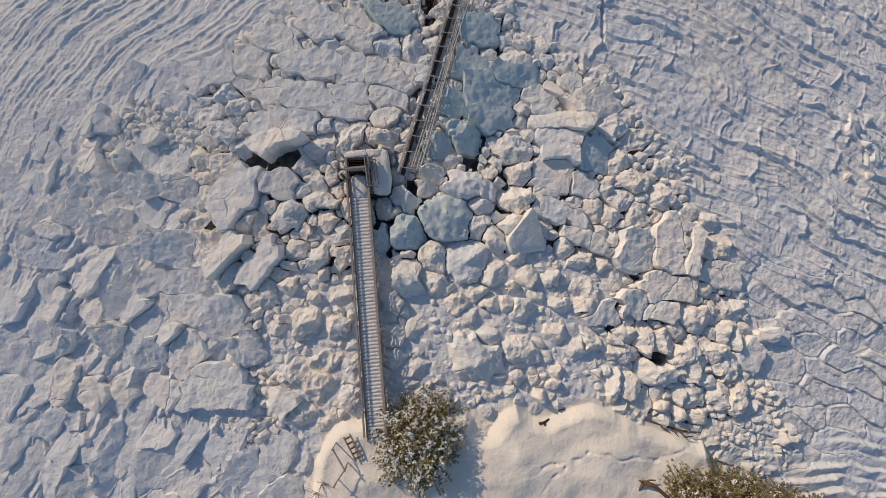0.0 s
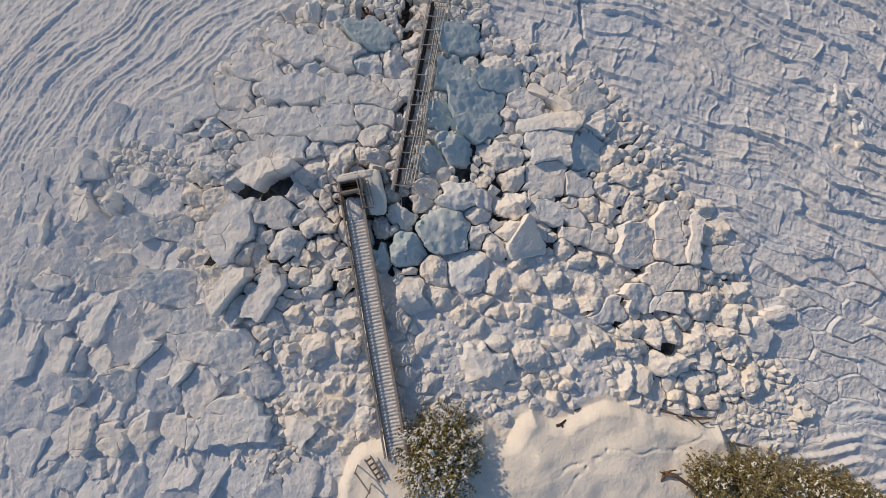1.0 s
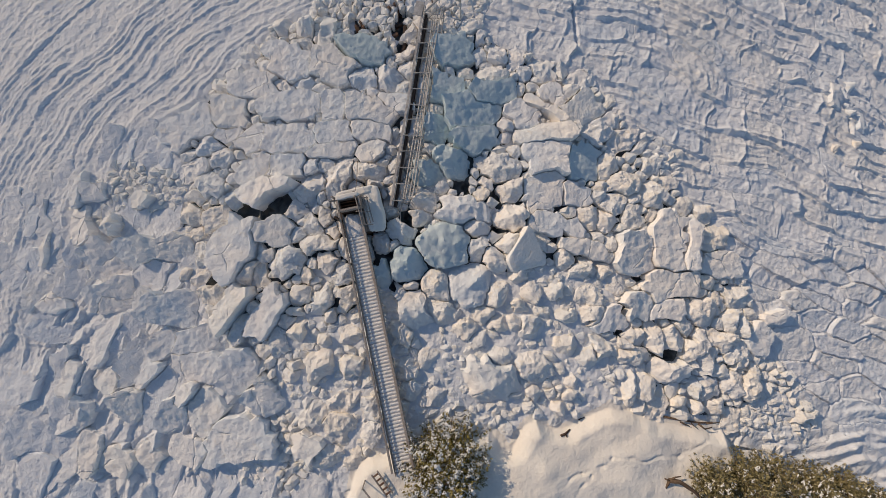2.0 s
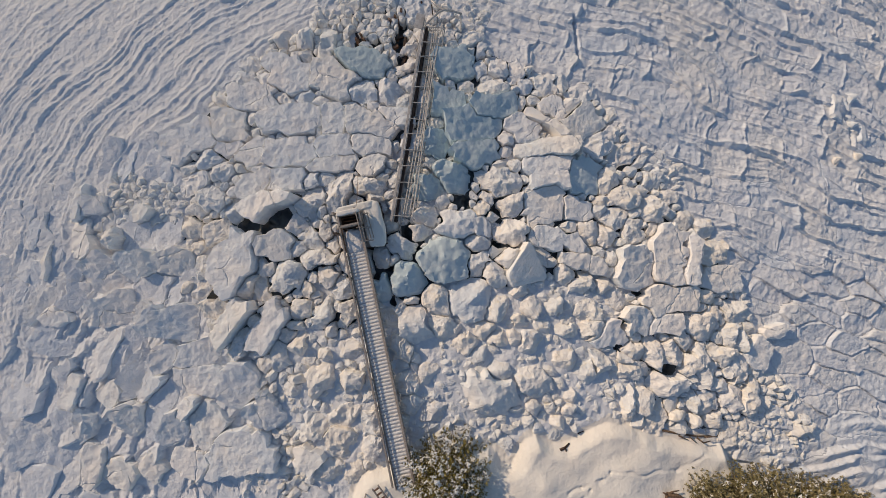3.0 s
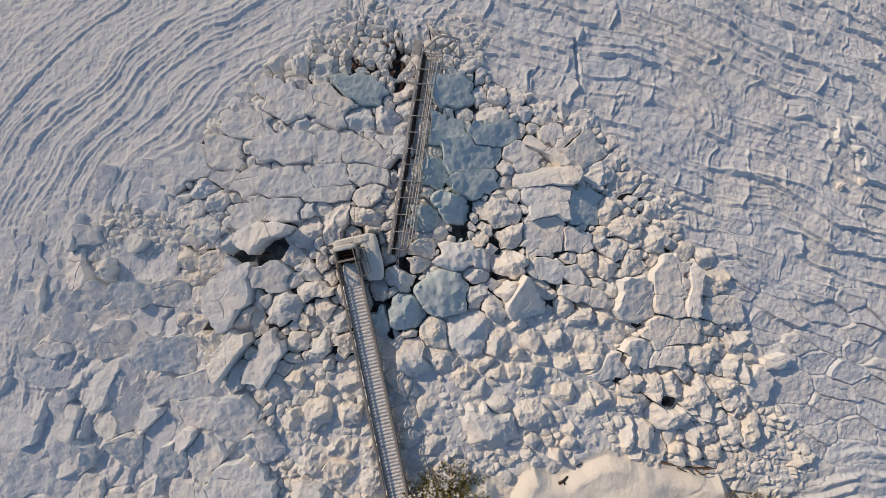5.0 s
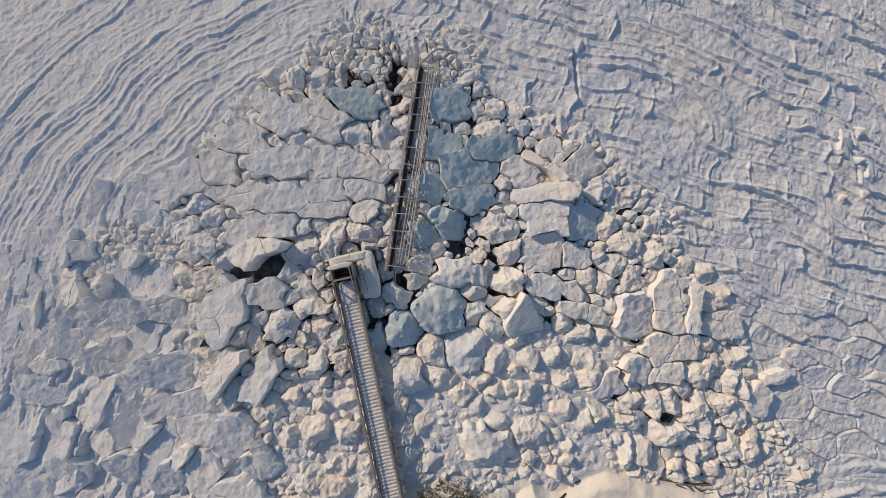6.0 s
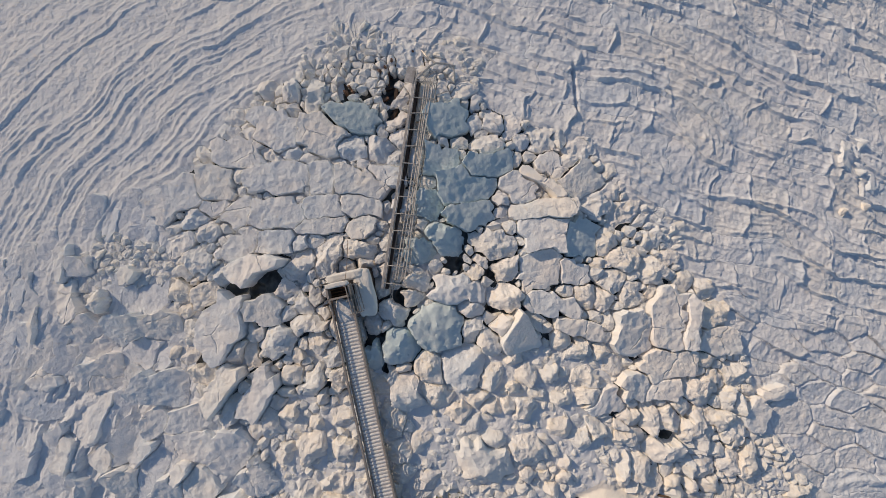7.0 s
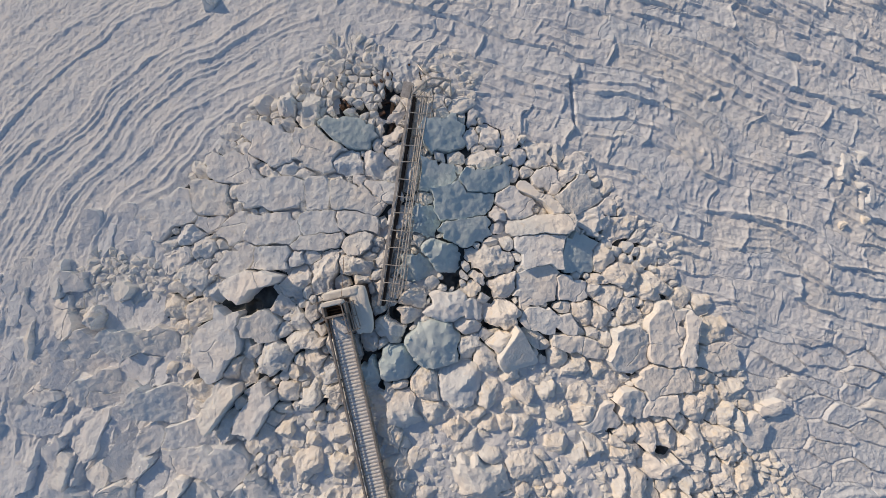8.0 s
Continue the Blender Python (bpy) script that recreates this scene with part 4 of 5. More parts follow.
        ok = where(x, y) & (inside(x, y, JAM) < -0.3) & ((long < 1.25) | (np.abs(x - 28.2 - 0.3 * (y - 8.5)) > 1.2) | (np.abs(y - 8.5) > 4.2)) & (inside(x, y, SHORE) < -0.5)
        x, y = x[ok], y[ok]
        ok = depth_in(own, x, y).min(1) > 1.15
        for x, y in zip(x[ok].tolist(), y[ok].tolist()):
            if crowded(x, y, 0.2, 1.0):
                continue
            plates.append((SLAB, x, y, long * rng.uniform(0.34, 0.75), wide * rng.uniform(0.36, 0.75), radians(turn + rng.uniform(-9, 9)), rng.uniform(*tall), rng.uniform(*slant), rng.uniform(-across, across)))
    first_plate = named + len(fills)
    blocks = ICE_LIST + fills + plates
    rows = table(blocks + [(BOULDER, x, y, r * 1.15, r * 1.15, 0.0, 0.1, 0) for x, y, r in POOLS])
    span = rows[:, 2:4].max(1)
    rest_v, rest_f = [], []
    words = {SLAB: ("flat snow-covered slab of sea ice in the jam", "ice slab"), LUMP: ("angular broken lump of snowy sea ice", "ice block"),
             BOULDER: ("rounded snow-capped boulder of ice beside the pier", "ice boulder"), TINTED: ("tilted slab of bare greenish sea ice", "ice slab")}
    singles = 0
    for i, b in enumerate(blocks):
        wide = rng.uniform(0.004, 0.028) if i < named else rng.uniform(0.02, 0.06) if rng.random() < 0.3 and i < first_plate else 0.0
        cap = (1.08 if b[1] < -13 else 1.2 if b[0] == SLAB else 1.32) if i < named else 1.7 if i < first_plate else 1.4
        fine_rays = i < named or i >= first_plate
        ring = outline(i, rows, cap, rng.uniform(0.0, 0.012) + wide, 80 if fine_rays else 30, 60 if fine_rays else 28)
        if ring is None or len(ring) < 3:
            continue
        whole = i < named or i < first_plate and singles < 95 and b[3] > 0.35
        made = block_mesh(b, ring, rng, coarse=named <= i < first_plate and not whole, fine=1.0 if i < first_plate else 1.6)
        if made is None:
            continue
        verts, faces = made
        if whole:
            singles += i >= named
            kind = b[0]
            # steep leaners right of the pier get the colour darkened for shade
            mat = GREEN_SHADED_ICE if kind == TINTED or b[7] >= 14 and b[1] > -5 else RUBBLE if kind != SLAB and b[3] < 1.1 and b[2] < 8 else ICE
            ob = new({SLAB: "ice_slab", TINTED: "ice_slab", LUMP: "ice_block", BOULDER: "ice_boulder"}[kind], mesh_of("ice", verts, faces, [mat]))
            ob.location = (b[1], b[2], float(lie(b[1], b[2])))
            label, category = words[kind]
            if b[7] <= -10:
                label = label.replace("snow-covered", "upturned sunlit").replace("snowy", "sunlit").replace("snow-capped", "sunlit")
            elif b[7] >= 14 and kind != TINTED:
                label = label.replace("snow-covered", "bare bluish").replace("snowy", "bare bluish").replace("snow-capped", "bare bluish")
            elif b[7] >= 7 and kind != TINTED:
                label = label.replace("snow-covered", "bluish tilted").replace("snowy", "bluish").replace("snow-capped", "bluish")
            tagged(ob, label, category, "ice blocks jammed round the pier")
        elif i >= first_plate:
            ob = tagged(new("ice_slab", mesh_of("ice_slab", verts, faces, [SNOW])), "tilted ice plate half buried in drifted snow", "ice slab", "ice plates in the drifts")
            ob.location = (b[1], b[2], float(lie(b[1], b[2])))
        else:
            k, z = len(rest_v), float(lie(b[1], b[2]))
            rest_v += [(vx + b[1], vy + b[2], vz + z) for vx, vy, vz in verts]
            rest_f += [tuple(v + k for v in f) for f in faces]
    tagged(new("ice_rubble", mesh_of("ice_rubble", rest_v, rest_f, [RUBBLE], smooth=False)), "small snowy ice rubble packed between the larger blocks", "ice rubble", kind="stuff")


build_ice()


# ---- the triangular block on the heap ----
def build_peak():
    """A leaning three-sided plate of ice with one sunlit edge and a broad shaded face."""
    rng = random.Random(3)
    rim = [(0.12, 1.3), (-1.20, -0.40), (-0.95, -1.15), (1.10, -0.95)]
    edge = resampled(rounded(rim, 0.08, 1), 44)
    wob = np.array([noise.noise((p[0] * 3, p[1] * 3, 2.0)) for p in edge]) * 0.05
    edge = edge * (1 + wob)[:, None]
    verts, rings = [], [(1.10, None), (1.0, -0.10), (0.975, -0.03), (0.92, 0.0), (0.7, 0.0), (0.45, 0.0), (0.2, 0.0)]
    for s, drop in rings:
        for px, py in edge * s:
            top = 0.62 + 0.42 * (py - 0.1) * 0.6 - 0.22 * (px * LIGHT_X + py * LIGHT_Y)
            verts.append((px, py, -0.5 if drop is None else top + drop + 0.03 * noise.noise((px * 2, py * 2, 5))))
    verts.append((0, 0, 0.6))
    n = len(edge)
    faces = [(r * n + i, r * n + (i + 1) % n, (r + 1) * n + (i + 1) % n, (r + 1) * n + i) for r in range(len(rings) - 1) for i in range(n)]
    last = (len(rings) - 1) * n
    faces += [(last + i, last + (i + 1) % n, len(verts) - 1) for i in range(n)]
    ob = new("ice_slab", mesh_of("peak", verts, faces, [ICE]))
    ob.location = (4.6, 2.35, float(lie(4.6, 2.35)) + 0.3)
    tagged(ob, "triangular upturned ice slab on top of the rubble heap", "ice slab", "ice blocks jammed round the pier")


build_peak()


# ---- helpers for made things ----
def part(name, bm, mat, parent, label="", smooth=False):
    me = bpy.data.meshes.new(name)
    bm.to_mesh(me)
    bm.free()
    me.materials.append(mat)
    if smooth:
        me.shade_smooth()
    ob = new(name, me)
    ob.parent = parent
    return tagged(ob, label)


def piece(name, me, parent, m):
    ob = new(name, me)
    ob.parent = parent
    ob.matrix_local = m
    return ob


def beam(bm, a, b, wide, tall, up=(0, 0, 1), bevel=0.006):
    """A squared beam from a to b with softened edges."""
    a, b = Vector(a), Vector(b)
    along = (b - a).normalized()
    side = along.cross(Vector(up)).normalized()
    over = side.cross(along)
    rings = []
    w, t = wide / 2, tall / 2
    c = min(bevel, w * 0.4, t * 0.4)
    shape = [(w - c, t), (w, t - c), (w, c - t), (w - c, -t), (c - w, -t), (-w, c - t), (-w, t - c), (c - w, t)]
    for p in (a, b):
        rings.append([bm.verts.new(p + side * u + over * v) for u, v in shape])
    for i in range(8):
        j = (i + 1) % 8
        bm.faces.new((rings[0][i], rings[0][j], rings[1][j], rings[1][i]))
    bm.faces.new(rings[0][::-1])
    bm.faces.new(rings[1])
    return bm


def tube(bm, points, radius, sides=8, taper=None):
    """A round bar through the points."""
    pts = [Vector(p) for p in points]
    rings = []
    for i, p in enumerate(pts):
        d = (pts[min(i + 1, len(pts) - 1)] - pts[max(i - 1, 0)]).normalized()
        u = d.cross(Vector((0.3, 0.2, 1)) if abs(d.z) < 0.9 else Vector((1, 0, 0))).normalized()
        v = d.cross(u)
        r = radius if taper is None else radius + (taper - radius) * i / (len(pts) - 1)
        rings.append([bm.verts.new(p + r * (math.cos(6.2832 * k / sides) * u + math.sin(6.2832 * k / sides) * v)) for k in range(sides)])
    for a, b in zip(rings, rings[1:]):
        for k in range(sides):
            j = (k + 1) % sides
            bm.faces.new((a[k], a[j], b[j], b[k]))
    bm.faces.new(rings[0][::-1])
    bm.faces.new(rings[-1])
    return bm


def lumpy(bm, size, at=(0, 0, 0), seed=0, rough=0.12, cuts=3, square=3.0):
    """A soft-edged heap of snow of the given size, flat-bottomed and uneven."""
    k = seed * 7.7
    grid = {}
    n, m = 6 + cuts * 4, 12 + cuts * 6
    for i in range(n + 1):
        for j in range(m):
            th, ph = (i / n) * math.pi * 0.5, 6.2832 * j / m
            cx, cy = math.cos(ph), math.sin(ph)
            p = (abs(cx) ** square + abs(cy) ** square) ** (-1 / square)
            rr = math.cos(th) ** 0.45 if i < n else 0.0
            wob = 1 + rough * noise.noise((cx * 2 + k, cy * 2, th * 2))
            x, y = cx * p * rr * size[0] / 2 * wob, cy * p * rr * size[1] / 2 * wob
            z = math.sin(th) ** 0.8 * size[2] * (1 + rough * noise.noise((x * 1.5 + k, y * 1.5, 3)) * 2)
            grid[i, j] = bm.verts.new((at[0] + x, at[1] + y, at[2] + (z if i else 0)))
    for i in range(n):
        for j in range(m):
            q = (j + 1) % m
            bm.faces.new((grid[i, j], grid[i, q], grid[i + 1, q], grid[i + 1, j]))
    bmesh.ops.remove_doubles(bm, verts=bm.verts[:], dist=0.002)
    return bm


# ---- the wooden gangway ----
FAR, NEAR = Vector((-4.54, 5.36, 0.40)), Vector((-3.34, -8.3, 0.10))


def build_gangway():
    top = new("gangway")
    along = (NEAR - FAR)
    length = along.length
    yaw = math.atan2(along.y, along.x)
    dip = math.asin(along.z / length)
    top.matrix_world = Matrix.Translation(FAR) @ Matrix.Rotation(yaw, 4, "Z") @ Matrix.Rotation(-dip, 4, "Y")
    tagged(top, "weathered wooden gangway with railings and snow between its planks", "gangway")
    rng = random.Random(11)
    # local x runs towards the shore, local y towards the sunlit side
    for s in (-1, 1):
        part("stringer", beam(bmesh.new(), (-0.1, s * 0.50, -0.13), (length, s * 0.50, -0.13), 0.07, 0.2), GREY_WOOD, top)
        part("kerb_rail", beam(bmesh.new(), (-0.1, s * 0.47, 0.05), (length, s * 0.47, 0.05), 0.06, 0.07), GREY_WOOD, top)
        part("top_rail", beam(bmesh.new(), (-0.75, s * 0.56, 0.27), (length - 0.3, s * 0.56, 0.27), 0.09, 0.045), GREY_WOOD, top, "pale weathered handrail")
        part("middle_rail", beam(bmesh.new(), (-0.75, s * 0.56, 0.14), (length - 0.3, s * 0.56, 0.14), 0.035, 0.07), GREY_WOOD, top)
        for k in range(10):
            x = -0.65 + k * (length - 0.5) / 9.2
            part("post", beam(bmesh.new(), (x, s * 0.56, -0.2), (x, s * 0.56, 0.25), 0.07, 0.07, (1, 0, 0)), GREY_WOOD, top)
    plank_me = bpy.data.meshes.new("plank")
    beam(bm := bmesh.new(), (0, -0.45, 0), (0, 0.45, 0), 0.125, 0.035)
    bm.to_mesh(plank_me)
    bm.free()
    plank_me.materials.append(PLANK_WOOD)
    strips = []
    for v in range(5):
        bm = bmesh.new()
        rows = []
        for i in range(15):
            y = -0.43 + 0.86 * i / 14
            w = 0.076 + 0.02 * noise.noise((y * 3, v * 4.0, 1)) - (0.035 if i in (0, 14) else 0)
            h = 0.028 + 0.010 * noise.noise((y * 4, v * 3.0, 8)) - (0.03 if i in (0, 14) else 0)
            c = 0.018 * noise.noise((y * 2.2, v * 5.0, 4))
            rows.append([bm.verts.new((c + u * w, y, z * h)) for u, z in ((-1, 0), (-0.6, 0.8), (0, 1), (0.6, 0.8), (1, 0))])
        for a, b in zip(rows, rows[1:]):
            for k in range(4):
                bm.faces.new((a[k], a[k + 1], b[k + 1], b[k]))
        me = bpy.data.meshes.new("snow_strip")
        bm.to_mesh(me)
        bm.free()
        me.materials.append(CLEAN)
        me.shade_smooth()
        strips.append(me)
    n = int(length / 0.185)
    for k in range(n):
        x = 0.1 + k * 0.185
        piece("deck_plank", plank_me, top, pose(x, rng.uniform(-0.012, 0.012), -0.018, 0, 0, rng.uniform(-0.6, 0.6)))
        piece("snow_strip", rng.choice(strips), top, pose(x + 0.092, 0, -0.006, 0, 0, rng.choice((0, 180)) + rng.uniform(-1, 1)))
    bm = bmesh.new()
    lumpy(bm, (1.25, 0.84, 0.09), (0.62, 0.0, -0.004), 4, 0.2)
    part("snow_patch", bm, CLEAN, top, "smooth drift of snow on the deck's end", True)


build_gangway()


# ---- landing block at the gangway's far end ----
def build_landing():
    yaw = math.atan2((NEAR - FAR).y, (NEAR - FAR).x) + math.pi / 2
    top = new("landing_stage")
    top.matrix_world = Matrix.Translation((-4.05, 5.5, -0.42)) @ Matrix.Rotation(yaw, 4, "Z")
    tagged(top, "snow-capped timber landing stage frozen into the ice", "landing stage")
    # the crib under it
    for z in (-0.35, -0.12, 0.11, 0.34, 0.58):
        for q in (-1.1, 1.1):
            part("crib_log", beam(bmesh.new(), (-1.15, q, z), (1.15, q, z), 0.18, 0.2), DARK_WOOD_AND_SHADE, top)
            part("crib_log", beam(bmesh.new(), (q, -1.0, z), (q, 1.0, z), 0.17, 0.19), DARK_WOOD_AND_SHADE, top)
    part("deck", beam(bmesh.new(), (0.50, -1.15, 0.66), (0.50, 1.2, 0.66), 1.2, 0.08), GREY_WOOD, top)
    bm = lumpy(bmesh.new(), (1.02, 2.5, 0.30), (0.72, -0.02, 0.68), 1, 0.10, 3, 5.0)
    part("snow_cap", bm, BANK, top, "thick rounded cap of snow", True)
    bm = lumpy(bmesh.new(), (2.1, 0.52, 0.30), (-0.12, 1.02, 0.70), 2, 0.10, 3, 5.0)
    part("snow_cap", bm, BANK, top, "thick rounded cap of snow", True)
    # the boxed well at the deck's end, open at the top
    lo_x, hi_x, lo_y, hi_y, rim = -0.88, 0.22, 0.04, 0.62, 1.62
    for name, a, b in (("well_rim", (lo_x - 0.04, lo_y, rim), (hi_x + 0.04, lo_y, rim)), ("well_rim", (lo_x - 0.04, hi_y, rim), (hi_x + 0.04, hi_y, rim)),
                       ("well_rim", (lo_x, lo_y, rim), (lo_x, hi_y, rim)), ("well_rim", (hi_x, lo_y, rim), (hi_x, hi_y, rim))):
        part(name, beam(bmesh.new(), a, b, 0.1, 0.07), GREY_WOOD, top, "pale timber rim of the well")
    for k in range(5):
        z = 0.70 + 0.19 * k
        for a, b in (((lo_x, lo_y, z), (hi_x, lo_y, z)), ((lo_x, hi_y, z), (hi_x, hi_y, z)), ((lo_x, lo_y, z), (lo_x, hi_y, z)), ((hi_x, lo_y, z), (hi_x, hi_y, z))):
            part("well_board", beam(bmesh.new(), a, b, 0.04, 0.17), DARK_WOOD_AND_SHADE if k < 3 else GREY_WOOD, top)
    part("well_floor", beam(bmesh.new(), (lo_x, 0.33, 0.8), (hi_x, 0.33, 0.8), 0.56, 0.05), DARK_WOOD_AND_SHADE, top)
    for k in range(3):
        part("well_bar", beam(bmesh.new(), (lo_x + 0.05, 0.17 + 0.16 * k, 1.25 + 0.03 * k), (hi_x - 0.1, 0.15 + 0.16 * k, 1.22), 0.045, 0.05), RUST, top)
    part("snow_cap", lumpy(bmesh.new(), (1.2, 0.26, 0.1), (-0.33, 0.70, 1.62), 6, 0.12, 2, 4.0), BANK, top, "strip of snow along the well", True)
    # railing pushed over outwards
    bars = new("leaning_railing")
    bars.parent = top
    for k in range(5):
        u = 0.10 + 0.115 * k
        part("rail", beam(bmesh.new(), (u + 0.06, -1.0 + 0.05 * k, 1.68 - 0.13 * k), (u - 0.02, 0.62, 1.72 - 0.13 * k), 0.045, 0.045), GREY_WOOD, bars)
    for y in (-0.9, -0.2, 0.55):
        part("baluster", beam(bmesh.new(), (0.0, y, 1.74), (0.56, y, 1.06), 0.05, 0.06), GREY_WOOD, bars)
    for x in (-1.12, 0.02):
        part("post", beam(bmesh.new(), (x, 0.85, 0.2), (x, 0.85, 1.62), 0.09, 0.09, (1, 0, 0)), GREY_WOOD, top)
    part("post", beam(bmesh.new(), (-1.2, -0.2, 0.0), (-1.2, -0.2, 1.5), 0.1, 0.1, (1, 0, 0)), DARK_WOOD_AND_SHADE, top)
    # a slack line to the ice ahead
    part("mooring_line", tube(bmesh.new(), [(0.1, 0.9, 1.5), (0.18, 1.5, 1.15), (0.24, 2.2, 0.75), (0.3, 2.9, 0.45)], 0.012, 5), RUST, top)


build_landing()


# ---- the fallen metal footbridge ----
def build_truss():
    a, b = Vector((-2.40, 5.60, -0.22)), Vector((0.82, 17.3, -0.72))
    length = (b - a).length
    top = new("fallen_footbridge")
    yaw = math.atan2((b - a).y, (b - a).x)
    dip = math.asin((b - a).z / length)
    top.matrix_world = Matrix.Translation(a) @ Matrix.Rotation(yaw, 4, "Z") @ Matrix.Rotation(-dip, 4, "Y")
    tagged(top, "collapsed aluminium footbridge lying on its side across the ice", "footbridge")
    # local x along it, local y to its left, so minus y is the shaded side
    part("side_beam", beam(bmesh.new(), (0, 0.05, 0.42), (length, 0.05, 0.42), 0.13, 0.05), METAL, top, "pale flange of the side beam")
    part("side_beam", beam(bmesh.new(), (0.1, -0.07, 0.38), (length, -0.07, 0.38), 0.05, 0.05), METAL, top)
    # dark timber colour on these two stands in for the shadow beside the beam
    part("shade_web", beam(bmesh.new(), (0, -0.16, 0.10), (length - 0.4, -0.16, 0.10), 0.14, 0.44), DARK_WOOD_AND_SHADE, top, "dark web that fills in the shadow beside the side beam")
    part("shade_flange", beam(bmesh.new(), (0.1, -0.19, 0.10), (length - 0.5, -0.19, 0.10), 0.14, 0.05), DARK_WOOD_AND_SHADE, top)
    chords = ((-0.34, 0.10, 0.036), (-0.62, 0.22, 0.036), (-0.80, 0.40, 0.03), (-0.94, 0.50, 0.03), (-1.08, 0.56, 0.038), (-1.22, 0.20, 0.036))
    for n, (y, z, r) in enumerate(chords):
        pts = []
        for k in range(15):
            x = 0.5 + (length - 0.8) * k / 14
            bend = 0.10 * math.sin(x * 0.5 + n) * (0.4 + 0.12 * n) + (0.5 - 0.05 * x if n in (0, 2) and x < 5 else 0.25) * 0.35
            pts.append((x, y + bend * 0.6, z + 0.04 * math.sin(x * 0.9 + n * 2)))
        part("chord", tube(bmesh.new(), pts, r, 6), METAL, top)
    rng = random.Random(5)
    for k in range(13):
        x = 0.3 + k * (length - 0.9) / 12
        w = rng.uniform(-0.05, 0.05)
        reach_y = -1.0 + 0.05 * math.sin(k * 1.3)
        part("rung", tube(bmesh.new(), [(x, 0.0, 0.45), (x + w, -0.5, 0.52), (x + w * 1.5, reach_y, 0.56)], 0.026, 6), METAL, top)
        part("upright", tube(bmesh.new(), [(x + w * 1.5, reach_y, 0.56), (x + w * 2, reach_y - 0.10, 0.30), (x + w * 2, reach_y - 0.16, -0.15)], 0.022, 6), METAL, top)
        for q in (1, 2):
            part("baluster", tube(bmesh.new(), [(x + 0.31 * q, -0.88, 0.50), (x + 0.31 * q + w, -1.16, 0.05)], 0.012, 5), METAL, top)
        if k % 2 == 0:
            part("brace", tube(bmesh.new(), [(x, -0.20, 0.05), (x + 0.55, -0.62, 0.12), (x + 1.0, -1.15, 0.15)], 0.018, 5), METAL, top)
        part("strut", tube(bmesh.new(), [(x + 0.25, -0.25, -0.05), (x + 0.3, -1.15, 0.0)], 0.024, 6), METAL, top)
    # bars that hang out at the near end
    part("loose_bar", tube(bmesh.new(), [(-0.55, -0.35, -0.1), (0.6, -0.62, 0.1), (2.2, -0.78, 0.46)], 0.03, 6), METAL, top)
    part("loose_bar", tube(bmesh.new(), [(-1.1, -0.6, -0.15), (0.1, -0.42, 0.12), (1.0, -0.38, 0.30)], 0.025, 6), METAL, top)
    part("loose_bar", tube(bmesh.new(), [(0.0, -0.15, 0.15), (0.9, -0.32, 0.2)], 0.025, 6), METAL, top)
    # the frame at its far end
    e = length
    part("end_plate", beam(bmesh.new(), (e - 0.75, 0.30, 0.47), (e + 0.12, 0.24, 0.50), 0.5, 0.04), METAL, top, "pale metal end plate")
    part("cross_arm", tube(bmesh.new(), [(e - 0.55, -0.1, 0.55), (e + 0.25, -0.75, 0.62), (e + 0.45, -1.05, 0.62)], 0.055, 8), METAL, top)
    part("cross_arm", tube(bmesh.new(), [(e + 0.45, -1.05, 0.62), (e + 0.52, -1.6, 0.56), (e + 0.5, -2.1, 0.48)], 0.055, 8), METAL, top)
    part("cross_arm", tube(bmesh.new(), [(e + 0.45, -1.05, 0.62), (e + 0.75, -0.5, 0.6), (e + 1.15, -0.15, 0.5)], 0.05, 8), METAL, top)
    part("end_post", tube(bmesh.new(), [(e + 0.5, -2.05, 0.45), (e + 0.1, -2.15, -0.2)], 0.04, 8), METAL, top)
    part("end_post", tube(bmesh.new(), [(e + 0.7, -0.3, 0.6), (e + 0.75, -0.35, -0.4)], 0.04, 8), DARK_WOOD_AND_SHADE, top)


build_truss()


# ---- wreckage of the old pier in the open water ----
def build_wreck():
    rng = random.Random(21)
    for n, (x, y, turn, long) in enumerate(((-0.9, 17.6, 80, 1.3), (-1.2, 17.0, 10, 1.5), (-0.6, 16.4, 75, 1.6), (-2.9, 17.2, 85, 0.9), (-3.4, 17.3, 95, 0.8),
                                            (-0.5, 18.3, 70, 1.2), (-1.5, 16.3, 20, 1.1), (-0.9, 15.2, 60, 1.2))):
        z = float(lie(x, y)) - 0.35
        ob = new("timber_beam")
        ob.matrix_world = pose(x, y, z, 0, 0, turn)
        bm = bmesh.new()
        beam(bm, (-long / 2, 0, 0.08), (long / 2, 0, 0.16), 0.18, 0.17, bevel=0.02)
        part("beam", bm, DARK_WOOD_AND_SHADE if n % 3 else RED_WOOD, ob)
        tagged(ob, "wet dark broken timber of the old pier in the gap", "timber beam", "broken pier timbers")
    for x, y, tall in ((-3.1, 17.25, 0.4), (-3.45, 17.05, 0.35), (-2.95, 16.95, 0.3), (-0.55, 18.5, 0.45), (-0.95, 18.2, 0.4), (-1.25, 18.0, 0.4), (0.75, 19.0, 0.3)):
        ob = new("pier_pile", mesh_of("pile", [], [], []))
        bm = bmesh.new()
        tube(bm, [(0, 0, -0.6), (0.01, 0, tall * 0.5), (rng.uniform(-0.08, 0.08), rng.uniform(-0.08, 0.08), tall)], 0.085, 8, 0.07)
        bm.to_mesh(ob.data)
        bm.free()
        ob.data.materials.append(RED_WOOD)
        ob.location = (x, y, float(lie(x, y)) - 0.1)
        tagged(ob, "short broken wooden pile standing in the gap", "pile", "broken pier piles")


build_wreck()


